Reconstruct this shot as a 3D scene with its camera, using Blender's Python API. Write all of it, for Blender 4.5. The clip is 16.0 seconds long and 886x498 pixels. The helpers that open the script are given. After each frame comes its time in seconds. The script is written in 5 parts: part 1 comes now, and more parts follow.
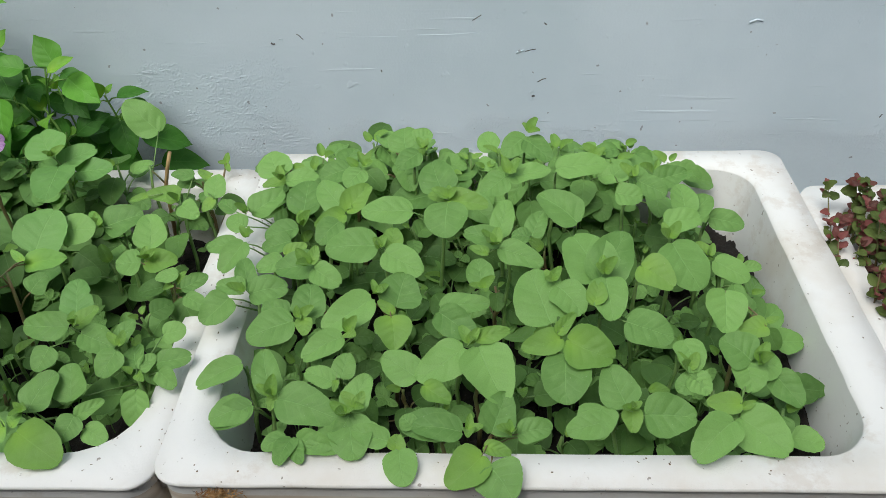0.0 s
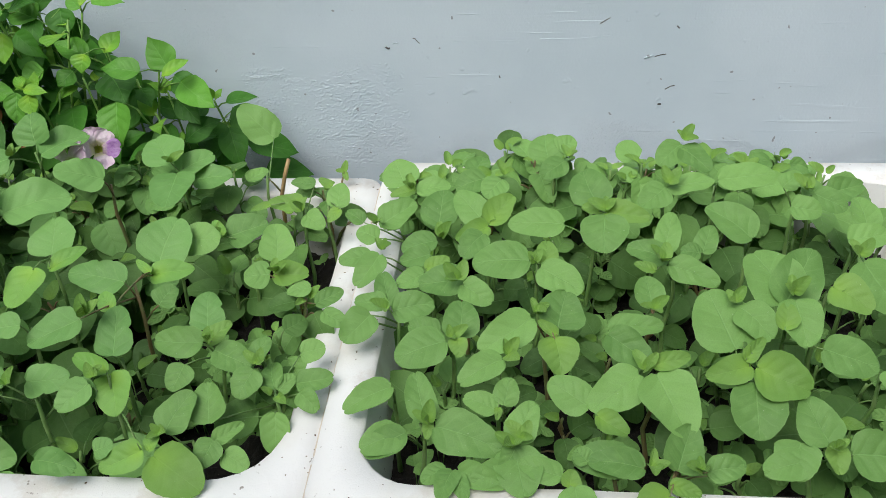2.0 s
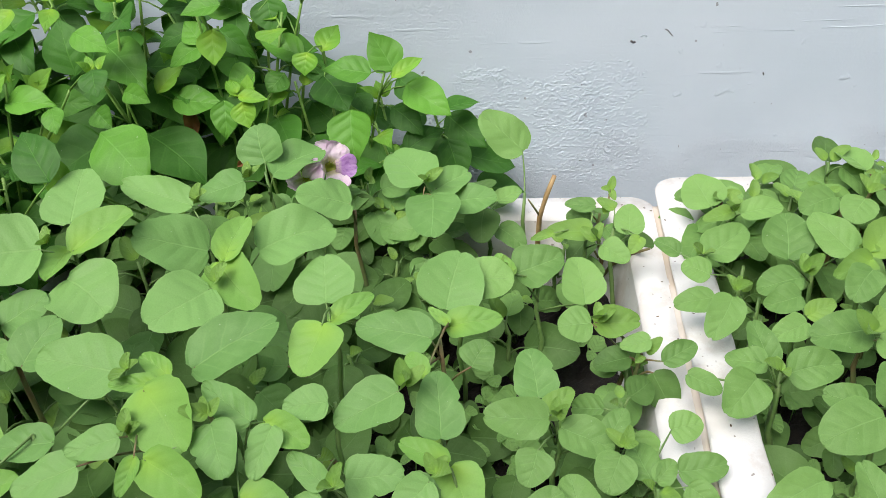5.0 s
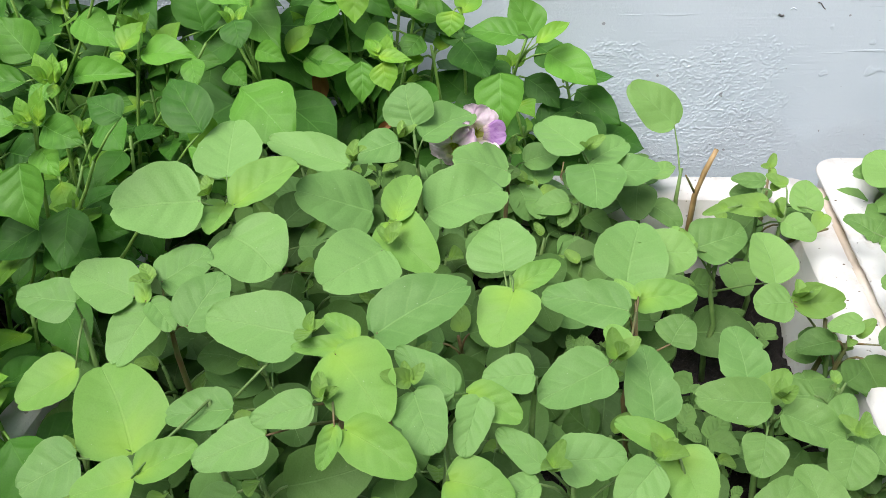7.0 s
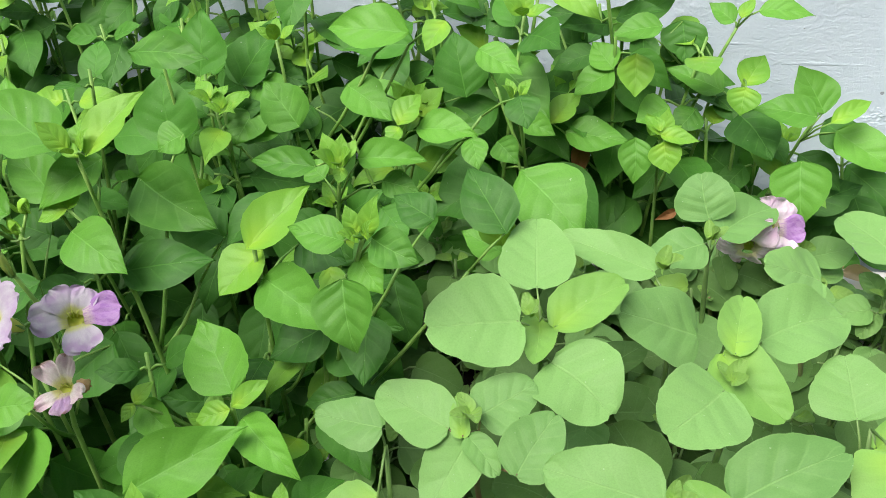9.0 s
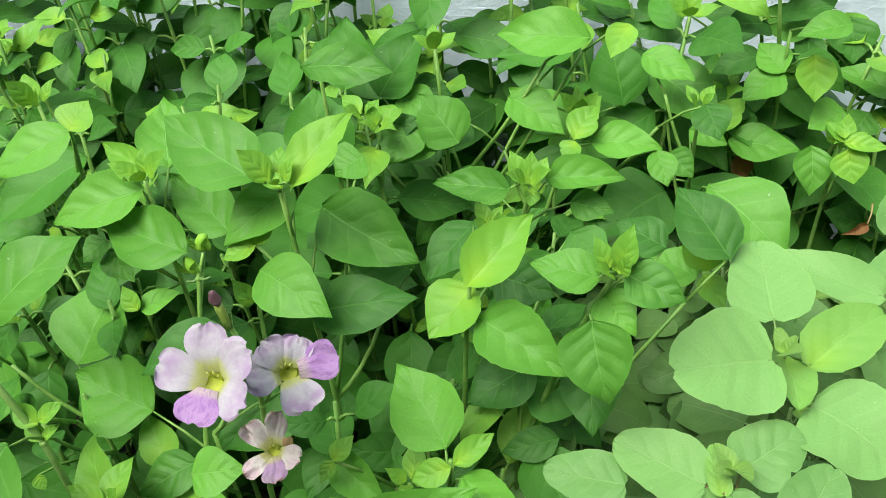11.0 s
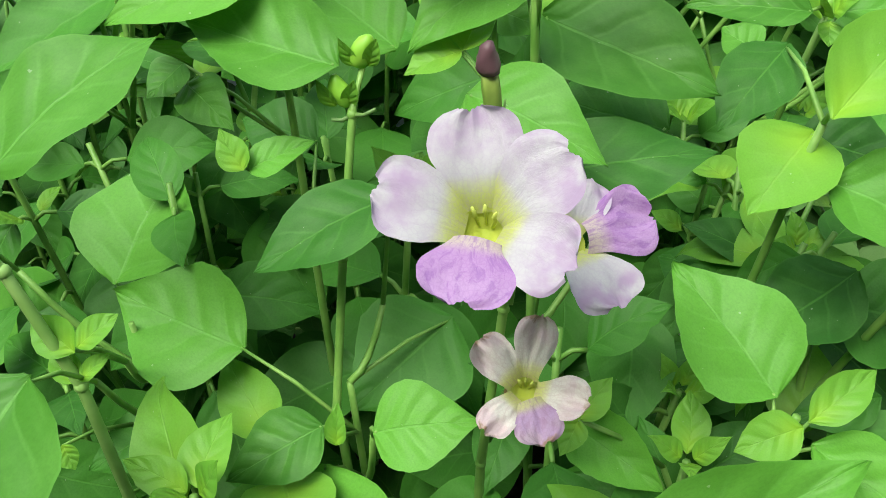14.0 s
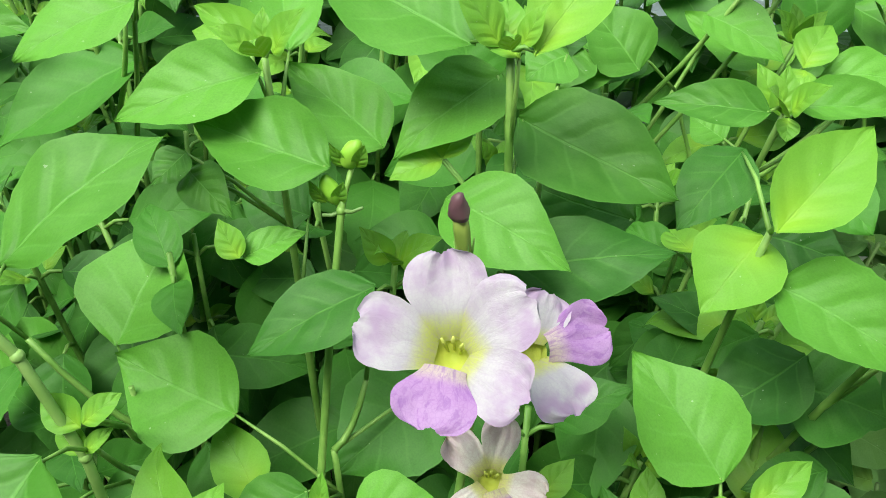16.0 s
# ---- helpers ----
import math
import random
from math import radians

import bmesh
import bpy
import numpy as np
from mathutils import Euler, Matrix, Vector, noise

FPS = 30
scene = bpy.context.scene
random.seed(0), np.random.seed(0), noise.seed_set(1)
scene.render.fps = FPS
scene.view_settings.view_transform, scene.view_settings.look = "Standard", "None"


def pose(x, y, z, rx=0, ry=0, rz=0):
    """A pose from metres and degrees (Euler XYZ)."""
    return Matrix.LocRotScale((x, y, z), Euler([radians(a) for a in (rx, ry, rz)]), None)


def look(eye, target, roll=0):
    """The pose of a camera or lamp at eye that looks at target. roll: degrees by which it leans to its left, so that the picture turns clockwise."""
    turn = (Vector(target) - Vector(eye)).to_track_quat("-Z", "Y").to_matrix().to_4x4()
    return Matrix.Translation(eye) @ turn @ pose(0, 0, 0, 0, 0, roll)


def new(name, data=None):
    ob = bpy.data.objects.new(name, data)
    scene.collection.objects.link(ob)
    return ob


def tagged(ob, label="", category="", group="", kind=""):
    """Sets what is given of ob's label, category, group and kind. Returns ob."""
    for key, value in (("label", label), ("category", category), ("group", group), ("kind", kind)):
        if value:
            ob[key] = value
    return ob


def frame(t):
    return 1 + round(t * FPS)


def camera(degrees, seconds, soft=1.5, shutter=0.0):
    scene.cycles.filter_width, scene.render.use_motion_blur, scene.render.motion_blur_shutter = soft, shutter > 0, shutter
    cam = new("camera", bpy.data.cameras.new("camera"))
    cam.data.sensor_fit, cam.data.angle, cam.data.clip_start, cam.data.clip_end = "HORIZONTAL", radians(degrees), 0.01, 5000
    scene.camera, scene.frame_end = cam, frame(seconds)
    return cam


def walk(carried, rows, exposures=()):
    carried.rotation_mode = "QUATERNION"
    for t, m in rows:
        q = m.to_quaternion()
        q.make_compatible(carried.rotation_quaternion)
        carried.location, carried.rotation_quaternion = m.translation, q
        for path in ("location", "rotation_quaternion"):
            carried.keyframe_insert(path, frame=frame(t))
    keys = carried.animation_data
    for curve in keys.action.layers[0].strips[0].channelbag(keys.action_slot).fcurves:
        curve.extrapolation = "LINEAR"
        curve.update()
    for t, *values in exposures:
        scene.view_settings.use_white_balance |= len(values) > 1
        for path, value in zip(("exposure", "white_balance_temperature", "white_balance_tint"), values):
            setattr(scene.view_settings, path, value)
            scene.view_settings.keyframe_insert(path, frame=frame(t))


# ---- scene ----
cam = camera(55.7, 16.0, soft=0.75)
PATH = [
    (0, (0.253, -0.377, 0.823), (0.166, 1.199, -0.405), -2.1),
    (0.5, (0.238, -0.373, 0.812), (0.122, 1.195, -0.424), -2.4),
    (1, (0.214, -0.374, 0.804), (0.066, 1.197, -0.425), -2.8),
    (1.5, (0.182, -0.355, 0.8), (0.019, 1.228, -0.411), -3.2),
    (2, (0.149, -0.337, 0.791), (-0.025, 1.257, -0.405), -3.2),
    (2.5, (0.112, -0.318, 0.778), (-0.071, 1.276, -0.416), -3.0),
    (3, (0.075, -0.293, 0.77), (-0.115, 1.301, -0.424), -3.1),
    (3.5, (0.025, -0.268, 0.758), (-0.152, 1.321, -0.444), -2.8),
    (4, (-0.035, -0.241, 0.738), (-0.207, 1.348, -0.465), -3.2),
    (4.5, (-0.079, -0.225, 0.738), (-0.269, 1.372, -0.452), -4.3),
    (4.7, (-0.093, -0.221, 0.736), (-0.293, 1.378, -0.449), -4.5),
    (6.8, (-0.219, -0.203, 0.676), (-0.466, 1.418, -0.468), -4.3),
    (7, (-0.227, -0.202, 0.678), (-0.479, 1.415, -0.47), -4.0),
    (7.5, (-0.255, -0.193, 0.685), (-0.543, 1.429, -0.45), -4.1),
    (8, (-0.295, -0.174, 0.697), (-0.638, 1.443, -0.429), -4.6),
    (8.5, (-0.334, -0.157, 0.698), (-0.76, 1.43, -0.442), -5.2),
    (9, (-0.374, -0.136, 0.709), (-0.833, 1.443, -0.429), -4.7),
    (9.2, (-0.378, -0.126, 0.719), (-0.865, 1.444, -0.42), -4.8),
    (11.3, (-0.524, -0.114, 0.693), (-0.977, 1.47, -0.442), -6.0),
    (11.5, (-0.541, -0.116, 0.68), (-0.988, 1.469, -0.454), -5.8),
    (12, (-0.57, -0.11, 0.645), (-1.006, 1.467, -0.505), -5.2),
    (12.5, (-0.591, -0.104, 0.614), (-0.98, 1.498, -0.519), -4.0),
    (13, (-0.61, -0.077, 0.591), (-1.0, 1.539, -0.521), -4.0),
    (13.5, (-0.622, -0.048, 0.577), (-0.987, 1.579, -0.528), -3.5),
    (14, (-0.634, -0.04, 0.568), (-0.997, 1.587, -0.537), -2.9),
    (14.5, (-0.642, -0.034, 0.564), (-0.993, 1.598, -0.539), -2.3),
    (15, (-0.641, -0.026, 0.561), (-0.976, 1.598, -0.557), -1.8),
    (15.5, (-0.635, -0.024, 0.568), (-0.949, 1.601, -0.554), -1.2),
    (16, (-0.628, -0.043, 0.602), (-0.975, 1.596, -0.49), -1.3),
]
EXPOSURES = [(0.0, -0.32, 6350, 6), (2.0, -0.2, 6350, 8), (4.0, 0.08, 6500, 14), (7.0, 0.25, 6450, 14), (9.0, 0.47, 6500, 11), (11.5, 0.55, 6500, 0), (12.5, 0.61, 6500, -2), (14.5, 0.53, 6500, -4), (16.0, 0.63, 6500, -3)]
walk(cam, [(t, look(eye, target, roll)) for t, eye, target, roll in PATH], EXPOSURES)


# ---- light: a bright overcast sky over an open yard, with a weak, very soft sun ----
world = bpy.data.worlds.new("sky")
scene.world = world
world.use_nodes = True
wn = world.node_tree
sky = wn.nodes.new("ShaderNodeTexSky")
sky.sky_type, sky.sun_disc = "NISHITA", False
sky.sun_elevation, sky.sun_rotation = radians(58), radians(200)
sky.air_density, sky.dust_density, sky.ozone_density = 1.0, 4.0, 1.0
wn.links.new(sky.outputs[0], wn.nodes["Background"].inputs[0])
wn.nodes["Background"].inputs[1].default_value = 0.120

sun_data = bpy.data.lights.new("sun", "SUN")
sun_data.energy, sun_data.angle, sun_data.color = 3.5, radians(42), (1.0, 0.97, 0.93)
sun = new("sun", sun_data)
sun.matrix_world = look((-0.50, -0.90, 1.75), (0, 0, 0))


# ---- materials ----
def nodes_of(name):
    m = bpy.data.materials.new(name)
    m.use_nodes = True
    t = m.node_tree
    return m, t, t.nodes["Principled BSDF"]


def node(t, kind, ins=(), **props):
    n = t.nodes.new("ShaderNode" + kind)
    for k, v in props.items():
        setattr(n, k, v)
    for k, v in dict(ins).items():
        if isinstance(v, bpy.types.NodeSocket):
            t.links.new(v, n.inputs[k])
        else:
            n.inputs[k].default_value = v
    return n


def calc(t, op, a, b=0.0, c=0.0):
    return node(t, "Math", {0: a, 1: b, 2: c}, operation=op).outputs[0]


def mixed(t, fac, a, b, blend="MIX"):
    n = node(t, "Mix", data_type="RGBA", blend_type=blend)
    for k, v in ((0, fac), (6, a), (7, b)):
        if isinstance(v, bpy.types.NodeSocket):
            t.links.new(v, n.inputs[k])
        else:
            n.inputs[k].default_value = v if k == 0 else (*v, 1)
    return n.outputs[2]


def noisy(t, scale, detail=4.0, rough=0.55, where=None, warp=0.0):
    ins = {"Scale": scale, "Detail": detail, "Roughness": rough, "Distortion": warp}
    if where is not None:
        ins["Vector"] = where
    return node(t, "TexNoise", ins).outputs[0]


def ramp(t, value, low, high):
    return node(t, "MapRange", {0: value, 1: low, 2: high, 3: 0.0, 4: 1.0}, interpolation_type="SMOOTHSTEP").outputs[0]


def bumped(t, p, height, strength, distance):
    n = node(t, "Bump", {"Strength": strength, "Distance": distance, "Height": height})
    t.links.new(n.outputs[0], p.inputs["Normal"])


def leaf_material(name, dark, light, vein, rough, glow, side_veins, vein_strength, relief, sheen=0.0, heart=None, side=0.5):
    """A leaf: midrib and arched side veins along the blade, mottling, tint by leaf, and light let through."""
    m, t, p = nodes_of(name)
    uv = node(t, "UVMap").outputs[0]
    s = node(t, "SeparateXYZ", {0: uv})
    across = calc(t, "ABSOLUTE", calc(t, "MULTIPLY_ADD", s.outputs[0], 2.0, -1.0))
    along = s.outputs[1]
    where = node(t, "TexCoord").outputs["Object"]
    wob = noisy(t, 3.0, 2.0, where=where)
    rise = calc(t, "MULTIPLY", calc(t, "POWER", across, 0.8), 0.27)
    phase = calc(t, "MULTIPLY", calc(t, "ADD", calc(t, "SUBTRACT", along, rise), calc(t, "MULTIPLY", wob, 0.09)), side_veins)
    saw = calc(t, "ABSOLUTE", calc(t, "SUBTRACT", calc(t, "FRACT", phase), 0.5))
    line = ramp(t, saw, 0.085, 0.012)
    fade = ramp(t, across, 1.0, 0.55)
    rib = ramp(t, across, calc(t, "MULTIPLY_ADD", along, -0.025, 0.048), 0.010)
    veins = calc(t, "MAXIMUM", calc(t, "MULTIPLY", calc(t, "MULTIPLY", line, fade), side), rib)
    rand = node(t, "ObjectInfo").outputs["Random"]
    mott = noisy(t, 7.0, 5.0, where=where)
    fac = calc(t, "ADD", calc(t, "MULTIPLY", rand, 0.75), calc(t, "MULTIPLY", mott, 0.25))
    colour = mixed(t, fac, dark, light)
    spots = ramp(t, noisy(t, 24.0, 3.0, where=where), 0.68, 0.78)
    colour = mixed(t, calc(t, "MULTIPLY", spots, 0.25), colour, tuple(c * 0.6 for c in dark))
    colour = mixed(t, calc(t, "MULTIPLY", veins, vein_strength), colour, vein)
    colour = mixed(t, calc(t, "MULTIPLY", ramp(t, noisy(t, 2.3, 3.0, where=where), 0.42, 0.68), 0.30), colour, tuple(0.75 * c + 0.25 * g for c, g in zip(light, (0.24, 0.36, 0.17))))
    colour = mixed(t, calc(t, "MULTIPLY", ramp(t, noisy(t, 55.0, 4.0, 0.7, where=where), 0.35, 0.75), 0.22), colour, tuple(c * 0.55 for c in dark))
    colour = mixed(t, calc(t, "MULTIPLY", ramp(t, across, 0.95, 0.99), 0.15), colour, vein)
    colour = mixed(t, calc(t, "MULTIPLY", ramp(t, noisy(t, 30.0, 0.0, where=where), 0.865, 0.88), 0.25), colour, (0.62, 0.66, 0.52))
    if heart:
        near = calc(t, "MULTIPLY", ramp(t, along, 0.55, 0.05), ramp(t, across, 1.1, 0.1))
        colour = mixed(t, calc(t, "MULTIPLY", near, 0.45), colour, heart)
    t.links.new(colour, p.inputs["Base Color"])
    p.inputs["Roughness"].default_value = rough
    p.inputs["Specular IOR Level"].default_value = 0.20
    p.inputs["Sheen Weight"].default_value = sheen
    p.inputs["Sheen Roughness"].default_value = 0.5
    fine = noisy(t, 40.0, 3.0, where=where)
    puff = calc(t, "MULTIPLY", calc(t, "MULTIPLY", ramp(t, saw, 0.0, 0.4), fade), side * 1.5)
    h = calc(t, "ADD", calc(t, "ADD", puff, calc(t, "MULTIPLY", fine, 0.12)), calc(t, "MULTIPLY", rib, -0.30))
    bumped(t, p, h, relief, 0.0012)
    out = t.nodes["Material Output"]
    thin = node(t, "BsdfTranslucent", {"Color": mixed(t, 0.5, colour, (light[0] * 1.5, light[1] * 1.35, light[2] * 0.5))})
    mix = node(t, "MixShader", {0: glow, 1: p.outputs[0], 2: thin.outputs[0]})
    t.links.new(mix.outputs[0], out.inputs[0])
    return m


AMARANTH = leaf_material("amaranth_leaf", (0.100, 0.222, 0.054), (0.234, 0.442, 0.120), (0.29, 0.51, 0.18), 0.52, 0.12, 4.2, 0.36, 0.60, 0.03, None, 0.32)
AMARANTH_PALE = leaf_material("pale_amaranth_leaf", (0.118, 0.272, 0.070), (0.228, 0.446, 0.130), (0.31, 0.54, 0.18), 0.5, 0.13, 4.2, 0.38, 0.60, 0.03, None, 0.32)
AMARANTH_YOUNG = leaf_material("amaranth_young_leaf", (0.145, 0.30, 0.060), (0.220, 0.395, 0.088), (0.29, 0.49, 0.14), 0.5, 0.16, 4.4, 0.28, 0.55, 0.03, (0.27, 0.48, 0.06), 0.24)
AMARANTH_FRESH = leaf_material("fresh_amaranth_leaf", (0.150, 0.348, 0.066), (0.232, 0.455, 0.100), (0.34, 0.57, 0.15), 0.5, 0.16, 4.4, 0.28, 0.55, 0.03, (0.33, 0.56, 0.06), 0.24)
VIOLET = leaf_material("violet_leaf", (0.049, 0.169, 0.019), (0.156, 0.414, 0.050), (0.20, 0.46, 0.10), 0.45, 0.14, 4.4, 0.46, 0.45, 0.0, None, 0.42)
VIOLET_YOUNG = leaf_material("violet_young_leaf", (0.125, 0.330, 0.034), (0.205, 0.445, 0.052), (0.30, 0.54, 0.11), 0.42, 0.18, 4.2, 0.34, 0.5, 0.0, (0.36, 0.57, 0.04), 0.30)
# violet leaf darkened: deeper green of age, and undergrowth shade put into the colour
VIOLET_OLD_SHADED = leaf_material("old_violet_leaf", (0.023, 0.096, 0.013), (0.080, 0.266, 0.029), (0.14, 0.38, 0.06), 0.50, 0.16, 4.4, 0.40, 0.42, 0.0, None, 0.38)
# the amaranth leaf again, with shade from the canopy above put into its colour
AMARANTH_SHADED = leaf_material("low_amaranth_leaf", (0.046, 0.112, 0.025), (0.132, 0.268, 0.066), (0.22, 0.40, 0.13), 0.54, 0.12, 4.2, 0.34, 0.45, 0.0, None, 0.22)
REDLEAF = leaf_material("red_leaf", (0.045, 0.022, 0.018), (0.290, 0.085, 0.085), (0.24, 0.11, 0.09), 0.5, 0.15, 4.0, 0.3, 0.25, 0.0, None, 0.12)
REDLEAF_GREEN = leaf_material("olive_leaf", (0.045, 0.080, 0.022), (0.150, 0.200, 0.050), (0.20, 0.15, 0.08), 0.5, 0.15, 4.0, 0.3, 0.25, 0.0, None, 0.12)



def stem_material(name, a, b):
    m, t, p = nodes_of(name)
    where = node(t, "TexCoord").outputs["Object"]
    n = noisy(t, 60.0, 3.0, where=where)
    t.links.new(mixed(t, ramp(t, n, 0.35, 0.7), a, b), p.inputs["Base Color"])
    p.inputs["Roughness"].default_value = 0.5
    bumped(t, p, noisy(t, 400.0, 2.0, where=where), 0.2, 0.0005)
    return m


STEM = stem_material("pale_stem", (0.12, 0.24, 0.06), (0.20, 0.32, 0.10))
STEM_VIOLET = stem_material("green_stem", (0.13, 0.29, 0.045), (0.24, 0.43, 0.09))
STEM_PALE = stem_material("pale_violet_stem", (0.22, 0.40, 0.09), (0.33, 0.53, 0.15))
STEM_RED = stem_material("reddish_stem", (0.19, 0.13, 0.06), (0.16, 0.20, 0.07))
TWIG = stem_material("dry_twig", (0.32, 0.21, 0.09), (0.48, 0.34, 0.16))
HUSK = stem_material("dry_petal", (0.35, 0.16, 0.05), (0.55, 0.35, 0.15))
BUD_TIP = stem_material("purple_bud", (0.085, 0.035, 0.048), (0.19, 0.10, 0.115))
BUD_GREEN = stem_material("green_bud", (0.20, 0.46, 0.03), (0.32, 0.60, 0.06))
STAMEN = stem_material("stamen", (0.44, 0.51, 0.08), (0.54, 0.60, 0.13))
CALYX = stem_material("calyx", (0.20, 0.32, 0.05), (0.36, 0.46, 0.09))


def foam_material():
    m, t, p = nodes_of("white_foam")
    where = node(t, "TexCoord").outputs["Object"]
    beads = node(t, "TexVoronoi", {"Vector": where, "Scale": 330.0}, feature="DISTANCE_TO_EDGE").outputs["Distance"]
    cloud = noisy(t, 9.0, 5.0, where=where)
    colour = mixed(t, ramp(t, cloud, 0.45, 0.75), (0.75, 0.76, 0.755), (0.66, 0.635, 0.59))
    # brown grime in random patches over the foam
    grime_pit_shade = calc(t, "MULTIPLY", ramp(t, noisy(t, 26.0, 6.0, 0.7, where=where), 0.49, 0.64), ramp(t, noisy(t, 6.5, 2.0, where=where), 0.42, 0.54))
    colour = mixed(t, calc(t, "MULTIPLY", grime_pit_shade, 0.24), colour, (0.38, 0.28, 0.18))
    specks = calc(t, "MAXIMUM", ramp(t, noisy(t, 170.0, 2.0, where=where), 0.69, 0.74), ramp(t, noisy(t, 60.0, 2.0, where=where), 0.79, 0.81))
    colour = mixed(t, calc(t, "MULTIPLY", specks, 0.7), colour, (0.14, 0.11, 0.08))
    t.links.new(colour, p.inputs["Base Color"])
    p.inputs["Roughness"].default_value = 0.62
    p.inputs["Subsurface Weight"].default_value = 0.0
    h = calc(t, "ADD", calc(t, "MULTIPLY", ramp(t, beads, 0.0, 0.10), 0.18), calc(t, "ADD", calc(t, "MULTIPLY", noisy(t, 45.0, 5.0, where=where), 1.2), calc(t, "MULTIPLY", specks, -0.5)))
    bumped(t, p, h, 0.35, 0.0012)
    return m


def grimy_foam_material():
    m, t, p = nodes_of("weathered_foam_side")
    where = node(t, "TexCoord").outputs["Object"]
    long_way = node(t, "Mapping", {0: where, 3: (6.0, 6.0, 60.0)}).outputs[0]
    streak = noisy(t, 1.0, 5.0, 0.6, where=long_way)
    colour = mixed(t, ramp(t, streak, 0.35, 0.7), (0.74, 0.69, 0.62), (0.52, 0.43, 0.33))
    colour = mixed(t, ramp(t, noisy(t, 12.0, 4.0, where=where), 0.6, 0.75), colour, (0.32, 0.22, 0.13))
    t.links.new(colour, p.inputs["Base Color"])
    p.inputs["Roughness"].default_value = 0.7
    bumped(t, p, noisy(t, 60.0, 5.0, where=where), 0.4, 0.0015)
    return m


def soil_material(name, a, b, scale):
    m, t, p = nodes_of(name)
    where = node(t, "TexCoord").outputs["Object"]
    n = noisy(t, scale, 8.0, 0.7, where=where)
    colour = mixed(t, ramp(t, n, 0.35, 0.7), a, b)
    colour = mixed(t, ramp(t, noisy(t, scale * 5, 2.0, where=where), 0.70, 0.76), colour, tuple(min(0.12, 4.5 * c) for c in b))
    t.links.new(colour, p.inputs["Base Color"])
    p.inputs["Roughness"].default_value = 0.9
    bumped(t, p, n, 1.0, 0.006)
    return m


def wall_material():
    """Pale blue-grey paint over cement plaster: brushed and trowelled, with a coarse rough patch low down."""
    m, t, p = nodes_of("painted_plaster")
    where = node(t, "TexCoord").outputs["Object"]
    s = node(t, "SeparateXYZ", {0: where})
    x, z = s.outputs[0], s.outputs[2]
    edge = calc(t, "MULTIPLY_ADD", noisy(t, 9.0, 4.0, 0.6, where=where), 0.26, -0.13)
    wide = calc(t, "ADD", x, edge)
    high = calc(t, "ADD", z, calc(t, "MULTIPLY", edge, 0.7))
    low = calc(t, "MULTIPLY", ramp(t, high, 0.275, 0.240), 0.5)
    upper = calc(t, "MULTIPLY", calc(t, "MULTIPLY", ramp(t, wide, -0.10, -0.24), ramp(t, high, 0.34, 0.40)), 0.45)
    rough_zone = calc(t, "MAXIMUM", low, upper)
    flat_at = node(t, "Mapping", {0: where, 3: (1.0, 1.0, 1.25)}).outputs[0]
    coarse = noisy(t, 330.0, 6.0, 0.75, where=flat_at)
    lumps = noisy(t, 190.0, 5.0, 0.7, where=flat_at)
    brush_at = node(t, "Mapping", {0: where, 2: (0, radians(2.0), 0), 3: (14.0, 14.0, 520.0)}).outputs[0]
    brush = noisy(t, 1.0, 3.0, 0.6, where=brush_at)
    sweep_at = node(t, "Mapping", {0: where, 2: (0, radians(-9.0), 0), 3: (7.0, 7.0, 150.0)}).outputs[0]
    sweep = ramp(t, noisy(t, 1.0, 2.0, where=sweep_at), 0.66, 0.71)
    waves = noisy(t, 9.0, 3.0, where=where)
    blob = ramp(t, noisy(t, 46.0, 2.0, where=where), 0.68, 0.75)
    fine = noisy(t, 300.0, 3.0, where=where)
    smooth_h = calc(t, "ADD", calc(t, "ADD", calc(t, "MULTIPLY", brush, 0.06), calc(t, "MULTIPLY", sweep, 0.07)), calc(t, "ADD", calc(t, "MULTIPLY", waves, 0.7), calc(t, "ADD", calc(t, "MULTIPLY", blob, 0.12), calc(t, "MULTIPLY", fine, 0.08))))
    rough_h = calc(t, "ADD", calc(t, "MULTIPLY", ramp(t, coarse, 0.40, 0.62), 0.55), calc(t, "MULTIPLY", ramp(t, lumps, 0.42, 0.60), 0.45))
    h = calc(t, "ADD", smooth_h, calc(t, "MULTIPLY", calc(t, "MULTIPLY", rough_h, 0.27), rough_zone))
    cloud = noisy(t, 4.0, 4.0, where=where)
    colour = mixed(t, ramp(t, cloud, 0.35, 0.65), (0.58, 0.69, 0.775), (0.64, 0.745, 0.83))
    # shade in the pits of the coarse relief, put into the colour as grey
    grime_pit_shade = calc(t, "MULTIPLY", ramp(t, coarse, 0.46, 0.32), rough_zone)
    colour = mixed(t, calc(t, "MULTIPLY", grime_pit_shade, 0.08), colour, (0.25, 0.26, 0.29))
    # rough zones coloured lighter, to make up for the shade their relief brings
    colour = mixed(t, calc(t, "MULTIPLY", rough_zone, 0.5), colour, (0.68, 0.76, 0.84))
    speck = ramp(t, noisy(t, 120.0, 1.0, where=where), 0.785, 0.80)
    colour = mixed(t, calc(t, "MULTIPLY", speck, 0.6), colour, (0.12, 0.12, 0.13))
    t.links.new(colour, p.inputs["Base Color"])
    p.inputs["Roughness"].default_value = 0.55
    bumped(t, p, h, 1.0, 0.0036)
    return m


